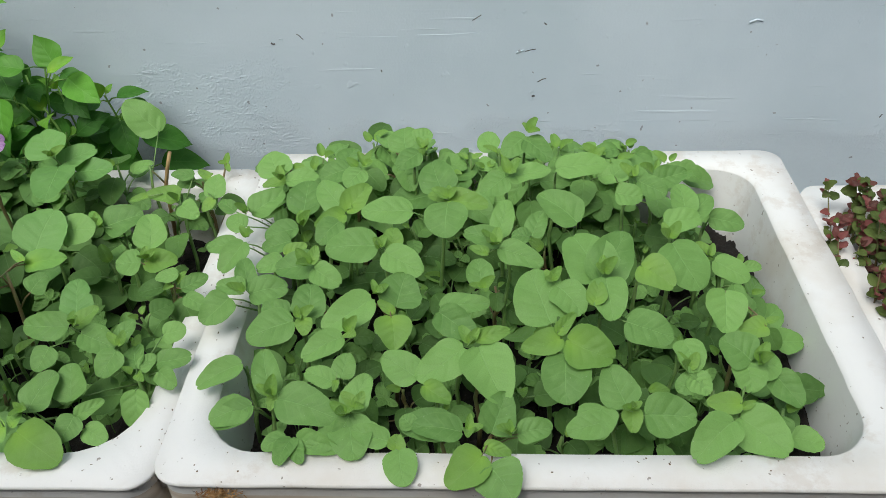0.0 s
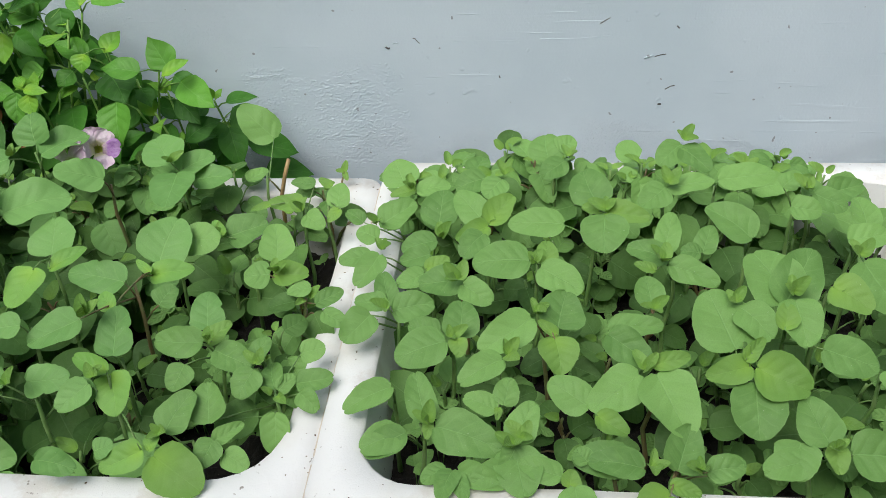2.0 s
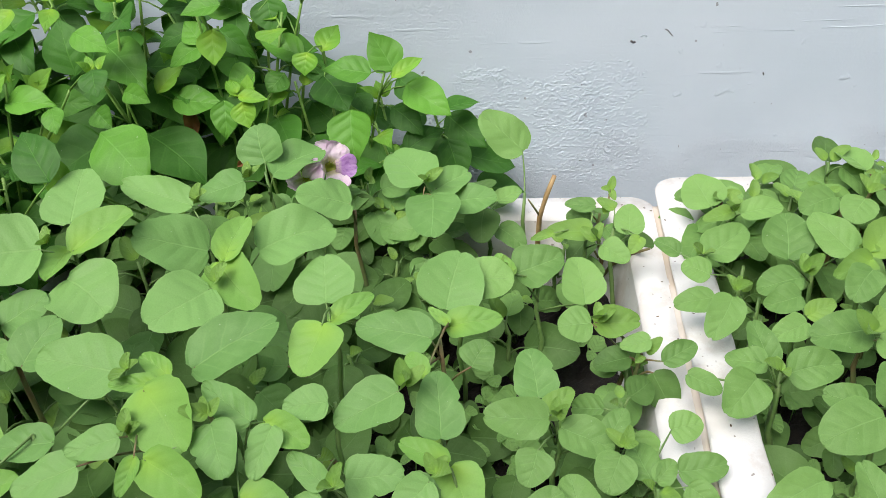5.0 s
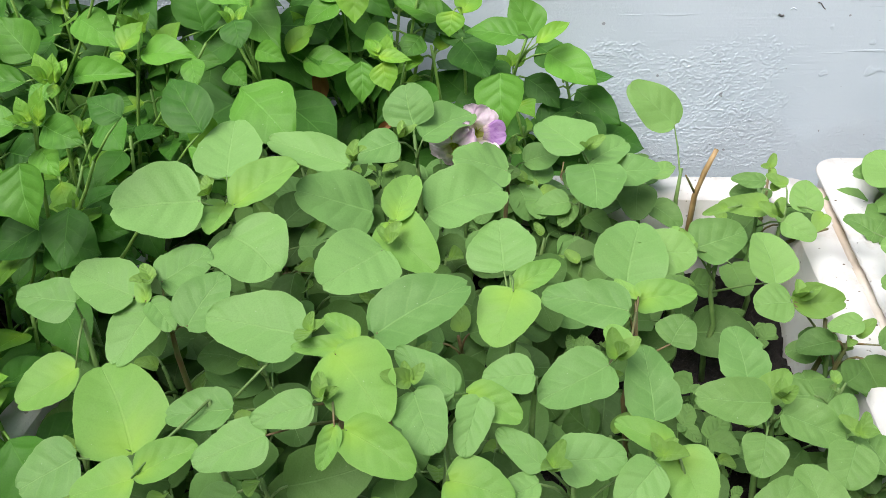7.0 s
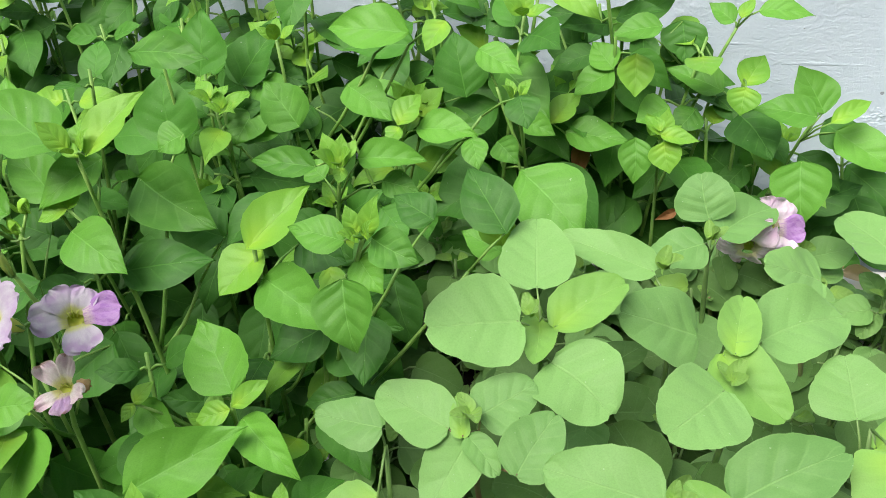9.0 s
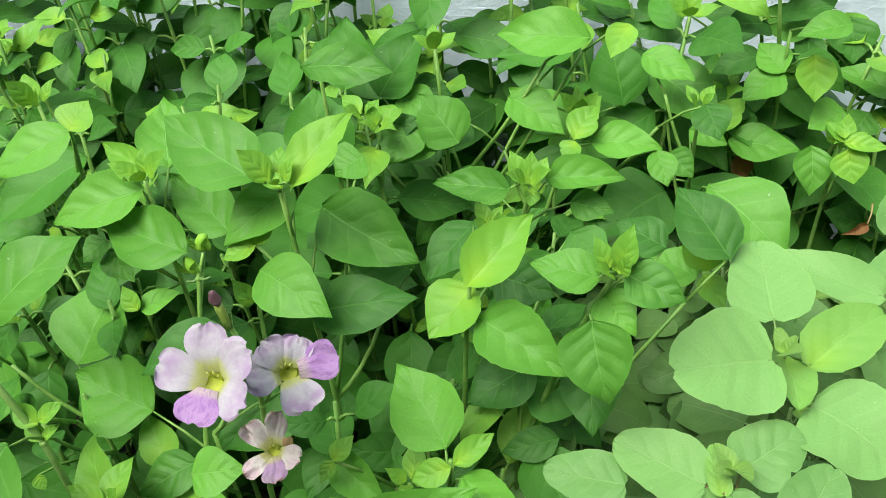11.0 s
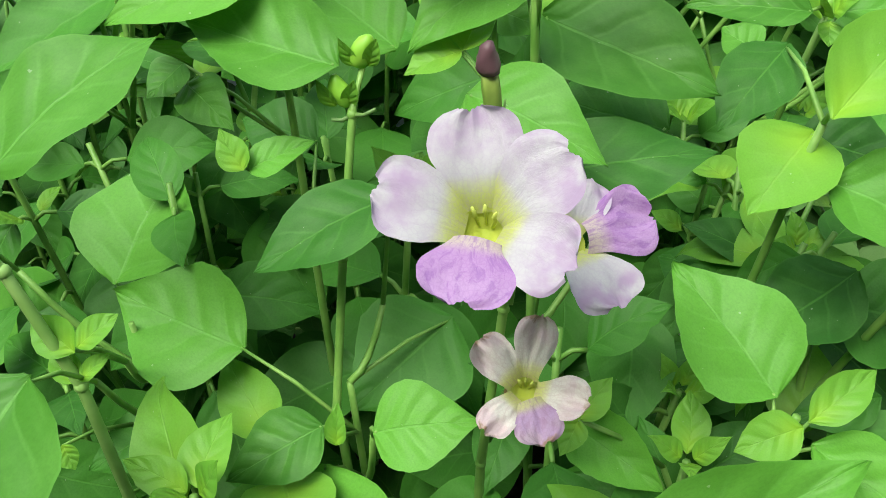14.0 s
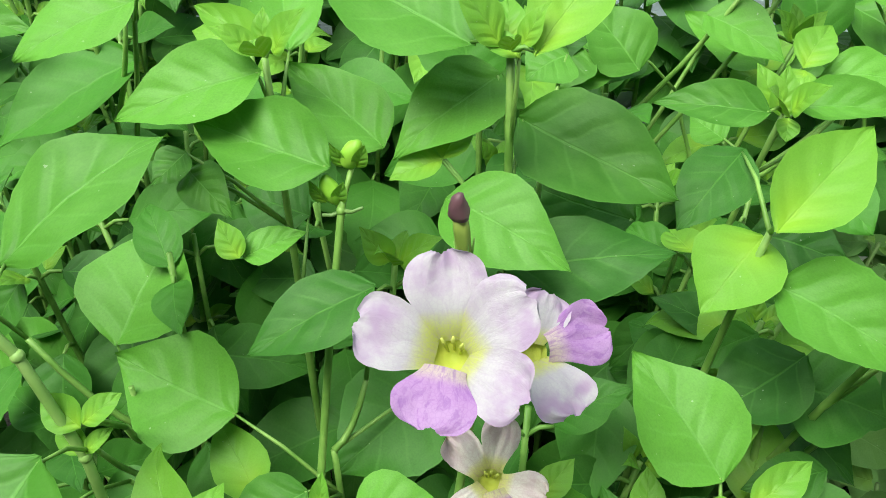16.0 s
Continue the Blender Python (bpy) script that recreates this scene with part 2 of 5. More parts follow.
def petal_material(name, rim, pale, throat, vein, streak=0.24, browned=0.0):
    """A petal: pale towards the throat, tinted at the rim, finely veined along its length."""
    m, t, p = nodes_of(name)
    uv = node(t, "UVMap").outputs[0]
    s = node(t, "SeparateXYZ", {0: uv})
    where = node(t, "TexCoord").outputs["Object"]
    along = calc(t, "ADD", s.outputs[1], calc(t, "MULTIPLY_ADD", noisy(t, 220.0, 4.0, where=where), 0.5, -0.25))
    blush = noisy(t, 130.0, 3.0, where=where)
    colour = mixed(t, calc(t, "MULTIPLY", ramp(t, along, 0.30, 0.80), ramp(t, blush, 0.30, 0.62)), pale, rim)
    colour = mixed(t, ramp(t, calc(t, "ADD", s.outputs[1], calc(t, "MULTIPLY_ADD", noisy(t, 300.0, 3.0, where=where), 0.12, -0.06)), 0.33, 0.10), colour, throat)
    lines = node(t, "Mapping", {0: uv, 3: (11.0, 4.5, 1.0)}).outputs[0]
    v = noisy(t, 1.0, 4.0, 0.6, where=lines, warp=0.7)
    colour = mixed(t, calc(t, "MULTIPLY", ramp(t, v, 0.48, 0.66), streak), colour, vein)
    net = node(t, "TexVoronoi", {"Vector": where, "Scale": 900.0}, feature="DISTANCE_TO_EDGE").outputs["Distance"]
    colour = mixed(t, calc(t, "MULTIPLY", ramp(t, net, 0.16, 0.02), 0.16), colour, vein)
    if browned:
        scorch = ramp(t, calc(t, "ADD", s.outputs[1], calc(t, "MULTIPLY_ADD", noisy(t, 320.0, 4.0, where=where), 0.5, -0.25)), 0.90, 1.02)
        colour = mixed(t, calc(t, "MULTIPLY", scorch, browned), colour, (0.34, 0.19, 0.09))
    t.links.new(colour, p.inputs["Base Color"])
    p.inputs["Roughness"].default_value = 0.6
    p.inputs["Sheen Weight"].default_value = 0.15
    bumped(t, p, calc(t, "ADD", v, calc(t, "MULTIPLY", noisy(t, 500.0, 5.0, 0.65, where=where), 0.45)), 0.4, 0.0007)
    thin = node(t, "BsdfTranslucent", {"Color": colour})
    mix = node(t, "MixShader", {0: 0.25, 1: p.outputs[0], 2: thin.outputs[0]})
    t.links.new(mix.outputs[0], t.nodes["Material Output"].inputs[0])
    return m


PETAL = petal_material("lilac_petal", (0.43, 0.305, 0.485), (0.565, 0.535, 0.58), (0.58, 0.62, 0.17), (0.43, 0.32, 0.49))
PETAL_LOW = petal_material("purple_petal", (0.47, 0.28, 0.55), (0.43, 0.23, 0.52), (0.56, 0.45, 0.45), (0.26, 0.09, 0.40), 0.55)
PETAL_OLD = petal_material("faded_petal", (0.74, 0.58, 0.64), (0.82, 0.76, 0.72), (0.72, 0.72, 0.26), (0.52, 0.34, 0.36), browned=0.8)
PETAL_FADED = petal_material("faded_purple_petal", (0.46, 0.34, 0.44), (0.50, 0.33, 0.56), (0.60, 0.58, 0.30), (0.33, 0.17, 0.30), 0.4, browned=0.7)
PETAL_PINK = petal_material("pink_petal", (0.80, 0.60, 0.78), (0.90, 0.78, 0.86), (0.78, 0.74, 0.44), (0.68, 0.46, 0.66))
THROAT = petal_material("throat", (0.60, 0.66, 0.16), (0.54, 0.60, 0.08), (0.44, 0.52, 0.04), (0.45, 0.50, 0.08))
FOAM, FOAM_SIDE = foam_material(), grimy_foam_material()
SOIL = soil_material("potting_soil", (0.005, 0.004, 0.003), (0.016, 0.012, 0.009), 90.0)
EARTH = soil_material("bare_earth", (0.014, 0.012, 0.009), (0.040, 0.034, 0.026), 30.0)
DIRT = soil_material("washed_dirt", (0.10, 0.065, 0.04), (0.22, 0.15, 0.09), 120.0)
WALL = wall_material()
MARK = stem_material("dark_wall_mark", (0.05, 0.05, 0.055), (0.13, 0.13, 0.14))


# ---- building helpers ----
def mesh_of(name, bm, material, smooth=True):
    me = bpy.data.meshes.new(name)
    bm.to_mesh(me)
    bm.free()
    for f in me.polygons:
        f.use_smooth = smooth
    for mat in material if isinstance(material, tuple) else (material,):
        me.materials.append(mat)
    return me


def part(name, bm, material, parent=None, label="", smooth=True):
    """Links a bmesh, in world places, as one mesh object under a thing."""
    ob = new(name, mesh_of(name, bm, material, smooth))
    if parent:
        hang(ob, parent, Matrix())
    return tagged(ob, label) if label else ob


def hang(ob, parent, m):
    """Puts ob at the world pose m as a child of parent."""
    ob.parent = parent
    ob.matrix_basis = Matrix.Translation(parent["at"] if "at" in parent else (0, 0, 0)).inverted() @ m


def thing(name, at, label, category, group="", kind=""):
    ob = new(name)
    ob.empty_display_size = 0.02
    ob.location = at
    ob["at"] = tuple(at)
    return tagged(ob, label, category, group, kind)


def tube(bm, points, radii, sides=6, mat=0):
    """A tapered round stalk along points, closed at its ends."""
    pts = [Vector(p) for p in points]
    rings, up = [], Vector((0.31, 0.17, 0.93))
    for i, p in enumerate(pts):
        d = (pts[min(i + 1, len(pts) - 1)] - pts[max(i - 1, 0)]).normalized()
        a = d.cross(up)
        a = a.normalized() if a.length > 1e-4 else d.orthogonal().normalized()
        b = d.cross(a)
        r = radii[i] if isinstance(radii, (list, tuple)) else radii
        rings.append([bm.verts.new(p + r * (math.cos(k * math.tau / sides) * a + math.sin(k * math.tau / sides) * b)) for k in range(sides)])
    for r0, r1 in zip(rings, rings[1:]):
        for k in range(sides):
            bm.faces.new((r0[k], r0[(k + 1) % sides], r1[(k + 1) % sides], r1[k])).material_index = mat
    bm.faces.new(rings[0][::-1]).material_index = mat
    bm.faces.new(rings[-1]).material_index = mat


def arc(a, b, sag, n=4):
    """Points from a to b along a bow that rises by sag in the middle."""
    a, b = Vector(a), Vector(b)
    return [a.lerp(b, i / n) + Vector((0, 0, sag * 4 * (i / n) * (1 - i / n))) for i in range(n + 1)]


def rng_of(seed):
    return random.Random(seed)


def leaf_grid(bm, width, outline, rng, rows, cols, cup, bow, wave, tip=0.0, uv=None, m=None, quilt=0.0):
    """One blade, 1 long along +y, from its base at the origin, with a creased midrib, a bowed length and a wavy rim."""
    m = m or Matrix()
    uv = uv or bm.loops.layers.uv.verify()
    notch = 0.0 if outline is pointed_blade else 0.03
    ph, skew, uneven = rng.uniform(0, 6), rng.uniform(-0.06, 0.06), rng.uniform(0.02, 0.055)
    bite = rng.uniform(0.45, 0.85) if rng.random() < 0.12 else 9.0
    full, dent = rng.uniform(0.92, 1.30), rng.uniform(-0.6, 1.4)
    grid = []
    for i in range(rows + 1):
        s = 0.5 - 0.5 * math.cos(math.pi * i / rows) * (0.85 + 0.15 * abs(2 * i / rows - 1))
        w = width * outline(s ** full) * 0.5 * (1 + (0.05 * noise.noise(Vector((11 * s, ph, 3))) + 0.03 * noise.noise(Vector((23 * s, ph, 7))) if quilt else 0))
        row = []
        for j in range(cols + 1):
            u = 2 * j / cols - 1
            x = u * w * (1 - (0.20 * math.exp(-((s - bite) / 0.04) ** 2) if u > 0 else 0)) * (1 + uneven * math.sin((7 if u > 0 else 5.5) * s + ph * (1 if u > 0 else 2))) + skew * math.sin(math.pi * s) * (1 - 0.3 * s)
            z = cup * abs(u) ** 1.7 * w * 2 + bow * s * (1 - s) + wave * abs(u) ** 2 * math.sin(9 * s + ph + (1.7 if u > 0 else 0)) - tip * max(0, s - 0.75) ** 2 * 8
            if quilt:
                swell = 0.5 - 0.5 * math.cos(math.tau * 5.2 * (s - 0.26 * abs(u) ** 0.8 + 0.04 * (u > 0) + 0.05))
                z += quilt * swell * (1 - abs(u) ** 3) * math.sin(math.pi * s) - 1.6 * quilt * math.exp(-(u / 0.13) ** 2) * (1 - 0.8 * s) + 0.022 * noise.noise(Vector((2.6 * x + 9 * ph, 2.6 * s, ph)))
            y = s - notch * ((1 - s) ** 6 * abs(u) ** 1.5 + dent * s ** 14 * (1 - abs(u)))
            row.append(bm.verts.new(m @ Vector((x, y, z))))
        grid.append(row)
    for i in range(rows):
        for j in range(cols):
            f = bm.faces.new((grid[i][j], grid[i][j + 1], grid[i + 1][j + 1], grid[i + 1][j]))
            for loop, (a, b) in zip(f.loops, ((j, i), (j + 1, i), (j + 1, i + 1), (j, i + 1))):
                loop[uv].uv = (a / cols, 0.5 - 0.5 * math.cos(math.pi * b / rows) * (0.85 + 0.15 * abs(2 * b / rows - 1)))


def profile(s, stations, widths):
    """Smooth half-width along a blade from a few stations."""
    k = max(i for i in range(len(stations) - 1) if stations[i] <= s or i == 0)
    f = (s - stations[k]) / (stations[k + 1] - stations[k])
    w0, w1 = widths[max(0, k - 1)], widths[k]
    w2, w3 = widths[k + 1], widths[min(len(widths) - 1, k + 2)]
    v = 0.5 * (2 * w1 + (w2 - w0) * f + (2 * w0 - 5 * w1 + 4 * w2 - w3) * f * f + (3 * w1 - w0 - 3 * w2 + w3) * f ** 3)
    return max(0.008, v)


def round_blade(s):
    """Amaranth: broad and round below the middle, blunt at its tip."""
    return profile(s, (0, 0.02, 0.08, 0.20, 0.34, 0.50, 0.66, 0.80, 0.90, 0.96, 1.0), (0.20, 0.52, 0.84, 0.99, 1.0, 0.93, 0.80, 0.64, 0.48, 0.34, 0.13))


def pointed_blade(s):
    """Violet: egg-shaped and drawn out to a fine point."""
    return profile(s, (0, 0.03, 0.09, 0.18, 0.30, 0.44, 0.60, 0.75, 0.87, 0.95, 1.0), (0.06, 0.34, 0.68, 0.91, 1.0, 0.97, 0.80, 0.53, 0.27, 0.11, 0.008))


def blades(name, outline, material, count, seed, width, rows=9, cols=6, cup=(0.05, 0.16), bow=(0.05, 0.30), wave=(0.005, 0.02), tip=(0, 0), quilt=(0, 0)):
    made = []
    for k in range(count):
        rng, bm = rng_of(seed + k), bmesh.new()
        leaf_grid(bm, rng.uniform(*width), outline, rng, rows, cols, rng.uniform(*cup), rng.uniform(*bow), rng.uniform(*wave), rng.uniform(*tip), quilt=rng.uniform(*quilt) if quilt[1] else 0.0)
        made.append(mesh_of(name, bm, material))
    return made


AM_LEAF = blades("amaranth_leaf", round_blade, AMARANTH_SHADED, 9, 10, (0.76, 0.98), rows=10)
AM_YOUNG = blades("amaranth_young_leaf", round_blade, AMARANTH_YOUNG, 5, 40, (0.55, 0.75), cup=(0.15, 0.35), bow=(0.1, 0.4), wave=(0.01, 0.03))
VI_LEAF = blades("violet_leaf", pointed_blade, VIOLET_OLD_SHADED, 9, 60, (0.54, 0.72), rows=14, tip=(0.0, 0.2))
VI_YOUNG = blades("violet_young_leaf", pointed_blade, VIOLET_YOUNG, 5, 90, (0.52, 0.68), rows=10, cup=(0.05, 0.22), bow=(0.0, 0.35), wave=(0.01, 0.03), tip=(0.0, 0.3))
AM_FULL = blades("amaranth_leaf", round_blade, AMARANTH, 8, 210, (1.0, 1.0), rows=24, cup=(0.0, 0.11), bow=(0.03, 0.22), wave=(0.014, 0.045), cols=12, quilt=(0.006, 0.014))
AM_BRIGHT = blades("amaranth_young_leaf", round_blade, AMARANTH_YOUNG, 6, 230, (1.0, 1.0), rows=22, cup=(0.05, 0.15), bow=(0.04, 0.2), cols=10, quilt=(0.013, 0.024))
PALE_FULL = blades("amaranth_leaf", round_blade, AMARANTH_PALE, 8, 310, (1.0, 1.0), rows=24, cup=(0.0, 0.11), bow=(0.03, 0.22), wave=(0.014, 0.045), cols=12, quilt=(0.006, 0.014))
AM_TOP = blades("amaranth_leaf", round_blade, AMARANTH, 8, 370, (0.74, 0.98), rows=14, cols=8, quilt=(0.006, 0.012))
PALE_LEAF = blades("amaranth_leaf", round_blade, AMARANTH_PALE, 6, 330, (0.76, 0.98), rows=10)
FRESH = blades("amaranth_young_leaf", round_blade, AMARANTH_FRESH, 6, 350, (1.0, 1.0), rows=22, cup=(0.05, 0.15), bow=(0.04, 0.2), cols=10, quilt=(0.013, 0.024))
VI_FULL = blades("violet_leaf", pointed_blade, VIOLET, 9, 250, (1.0, 1.0), rows=26, cup=(0.04, 0.16), bow=(0.03, 0.25), wave=(0.012, 0.038), tip=(0.0, 0.08), cols=12, quilt=(0.006, 0.012))
VI_DARK = blades("violet_leaf", pointed_blade, VIOLET_OLD_SHADED, 8, 390, (1.0, 1.0), rows=24, cup=(0.0, 0.10), bow=(0.03, 0.2), wave=(0.012, 0.038), cols=10, quilt=(0.006, 0.013))
VI_FLAT = blades("violet_leaf", pointed_blade, VIOLET, 6, 290, (1.0, 1.0), rows=26, cup=(0.04, 0.14), bow=(-0.08, 0.04), wave=(0.012, 0.038), cols=12, quilt=(0.006, 0.012))
VI_BRIGHT = blades("violet_young_leaf", pointed_blade, VIOLET_YOUNG, 6, 270, (1.0, 1.0), rows=22, cup=(0.05, 0.16), bow=(0.04, 0.25), cols=10, quilt=(0.008, 0.016))
RED = blades("red_leaf", round_blade, REDLEAF, 4, 120, (0.55, 0.9), rows=6, cols=4, cup=(0.05, 0.3), wave=(0.03, 0.09)) + blades("red_leaf", round_blade, REDLEAF_GREEN, 4, 130, (0.7, 0.95), rows=6, cols=4, wave=(0.03, 0.06))


def leaf_pose(base, az, el, length, face=(0, -0.5, 0.86), roll=0.0):
    """The pose of a blade from its base: midrib towards azimuth az (0: right, 90: towards the wall) and elevation el, upper side towards face."""
    a, e = radians(az), radians(el)
    y = Vector((math.cos(a) * math.cos(e), math.sin(a) * math.cos(e), math.sin(e)))
    z = Vector(face) - Vector(face).dot(y) * y
    if z.length < 0.15:
        z = Vector((0, 0, 1)) - y.z * y + Vector((0, -0.2, 0))
    z.normalize()
    z = Matrix.Rotation(radians(roll), 3, y) @ z
    x = y.cross(z).normalized()
    z = x.cross(y)
    m = Matrix((x, y, z)).transposed().to_4x4()
    return Matrix.Translation(base) @ m @ Matrix.Scale(length, 4)


def rim_height(x, y):
    """The height in mm of the foam rim under a point, or 0 beside it."""
    if -2 < x < 604 and 2 < y < 484 and not (36 < x < 556 and 42 < y < 444):
        return 300
    if -596 < x < 0 and 5 < y < 466 and not (-558 < x < -31 and 47 < y < 428):
        return 290
    return 0


def own_leaf(plant, bm, joint, spec, meshes, face, rng, name):
    """A leaf from its own numbers, with its stalk from the joint: base in mm, azimuth, elevation, length in mm, width in % of it."""
    bx, by, bz, az, el, length, wide = spec
    reach = length * math.cos(radians(el))
    floor = max(rim_height(bx + f * reach * math.cos(radians(az)), by + f * reach * math.sin(radians(az))) for f in (0.0, 0.35, 0.7, 1.0))
    if floor and bz > floor - 14:
        bz = max(bz, floor + 5)
        el = max(el, math.degrees(math.asin(max(-0.9, min(0.9, (floor + 4 - bz) / length)))))
    base = Vector((bx, by, bz)) / 1000
    m = leaf_pose(base, az, el, length / 1000, (face[0] + rng.uniform(-0.12, 0.12), face[1], face[2]), rng.uniform(-6, 6))
    add_leaf(plant, name, rng.choice(meshes), m @ Matrix.Diagonal((wide / 100 * (1.14 if meshes[0].name[0] == "a" else 1.05), 1, 1, 1)))
    mid = joint.lerp(base, 0.55) + Vector((0, 0, 0.002))
    tube(bm, [joint, mid, base + (m.to_3x3() @ Vector((0, 0.03, -0.012)))], [0.0009, 0.0008, 0.0005], 5)


def add_leaf(plant, name, mesh, m):
    ob = new(name, mesh)
    hang(ob, plant, m)
    return ob


# ---- the setting: ground, wall ----
def eased(v):
    v = min(1.0, max(0.0, v))
    return v * v * (3 - 2 * v)


def box(bm, lo, hi):
    res = bmesh.ops.create_cube(bm, size=1)
    for v in res["verts"]:
        v.co = [lo[i] + (v.co[i] + 0.5) * (hi[i] - lo[i]) for i in range(3)]


bm = bmesh.new()
box(bm, (-400, -400, -0.2), (400, 400, 0))
tagged(part("ground", bm, EARTH, smooth=False), "dark bare earth of the yard", "ground", kind="structure")
bm = bmesh.new()
box(bm, (-3.2, 0.62, -0.1), (2.6, 0.80, 2.3))
wall = tagged(part("wall_north", bm, WALL, smooth=False), "pale blue-grey painted cement wall with rough plaster", "wall", kind="structure")


def rough_plaster(x0, x1, z0, z1, step):
    """Coarse plaster thrown on the wall: grains that stand proud of it and sink into it round the edge."""
    nx, nz = int((x1 - x0) / step), int((z1 - z0) / step)
    verts, faces = [], []
    for i in range(nx + 1):
        for j in range(nz + 1):
            x, z = x0 + i * step, z0 + j * step
            rag = 0.035 * noise.noise(Vector((x * 14, z * 14, 2))) + 0.016 * noise.noise(Vector((x * 60, z * 60, 4))) + 0.008 * noise.noise(Vector((x * 190, z * 190, 5)))
            crest = 0.374 - 0.3 * max(0.0, x + 0.03) - 0.35 * max(0.0, -0.14 - x)
            grown = eased((crest - z + rag) / 0.030) * eased((0.040 - x + 1.8 * rag) / 0.050) * eased((x - x0 + 1.5 * rag) / 0.14)
            grown *= 0.85 + 0.4 * noise.noise(Vector((x * 45, 0.9, z * 45)))
            grit = noise.noise(Vector((x * 470, 0.3, z * 540))) + 0.7 * noise.noise(Vector((x * 830, 1.7, z * 900)))
            out = grown * (0.0009 * grit + 0.0006) - 0.0004
            verts.append((x, 0.62 - out, z))
    for i in range(nx):
        for j in range(nz):
            a = i * (nz + 1) + j
            faces.append((a, a + nz + 1, a + nz + 2, a + 1))
    me = bpy.data.meshes.new("rough_plaster")
    me.from_pydata(verts, [], faces)
    me.polygons.foreach_set("use_smooth", [True] * len(faces))
    me.materials.append(WALL)
    ob = new("rough_plaster", me)
    ob.parent = wall
    return tagged(ob, "coarse grainy plaster under the same paint")


rough_plaster(-0.34, 0.08, 0.21, 0.40, 0.0008)

# unseen walls added on three sides, to keep low sky light off the plants
YARD = soil_material("bare_cement", (0.20, 0.20, 0.19), (0.28, 0.275, 0.26), 6.0)
for name, lo, hi in (("wall_south", (-3.2, -1.75, -0.1), (2.6, -1.6, 2.4)), ("wall_west", (-3.2, -1.6, -0.1), (-3.05, 0.62, 2.4)), ("wall_east", (2.45, -1.6, -0.1), (2.6, 0.62, 2.4))):
    bm = bmesh.new()
    box(bm, lo, hi)
    tagged(part(name, bm, YARD, smooth=False), "unseen plain grey cement wall, added to block low sky light", "wall", kind="structure")


def wall_mark(points, r, material, name, label):
    """A nick, hair or ridge on the painted wall, half sunk in it: points are x and z in mm."""
    bm = bmesh.new()
    tube(bm, [(x / 1000, 0.6202, z / 1000) for x, z in points], r, 6)
    ob = part(name, bm, material, label=label)
    ob.parent = wall


for points, r in ((((22, 391), (25, 390), (28, 386), (30, 384)), 0.0006), (((-12, 380), (-9, 378), (-7, 379)), 0.0012), (((245, 406), (251, 410), (256, 413)), 0.0006), (((334, 402), (337, 399)), 0.0009),
                  (((312, 364), (319, 366), (325, 367)), 0.0006), (((329, 321), (335, 325), (340, 326)), 0.0007), (((322, 301), (326, 301)), 0.0012), (((780, 264), (783, 269)), 0.0008), (((126, 341), (127, 338)), 0.0008)):
    wall_mark(points, r, MARK, "mark", "small dark nick in the paint")
for points, r in ((((70, 386), (110, 387), (150, 386)), 0.0004), (((175, 388), (220, 388), (258, 391)), 0.0005), (((-2, 384), (1, 386), (4, 384)), 0.0008), (((300, 362), (310, 366)), 0.0012), (((586, 398), (594, 402), (602, 400)), 0.0014), (((440, 262), (500, 263), (560, 262)), 0.0004)):
    wall_mark(points, r, WALL, "ridge", "raised ridge of paint")


# ---- foam boxes and their soil ----
def ring(bm, x0, x1, y0, y1, r, z, n=6):
    out = []
    for cx, cy, a0 in ((x1 - r, y1 - r, 0), (x0 + r, y1 - r, 90), (x0 + r, y0 + r, 180), (x1 - r, y0 + r, 270)):
        for k in range(n + 1):
            a = radians(a0 + 90 * k / n)
            out.append(bm.verts.new((cx + r * math.cos(a), cy + r * math.sin(a), z)))
    return out


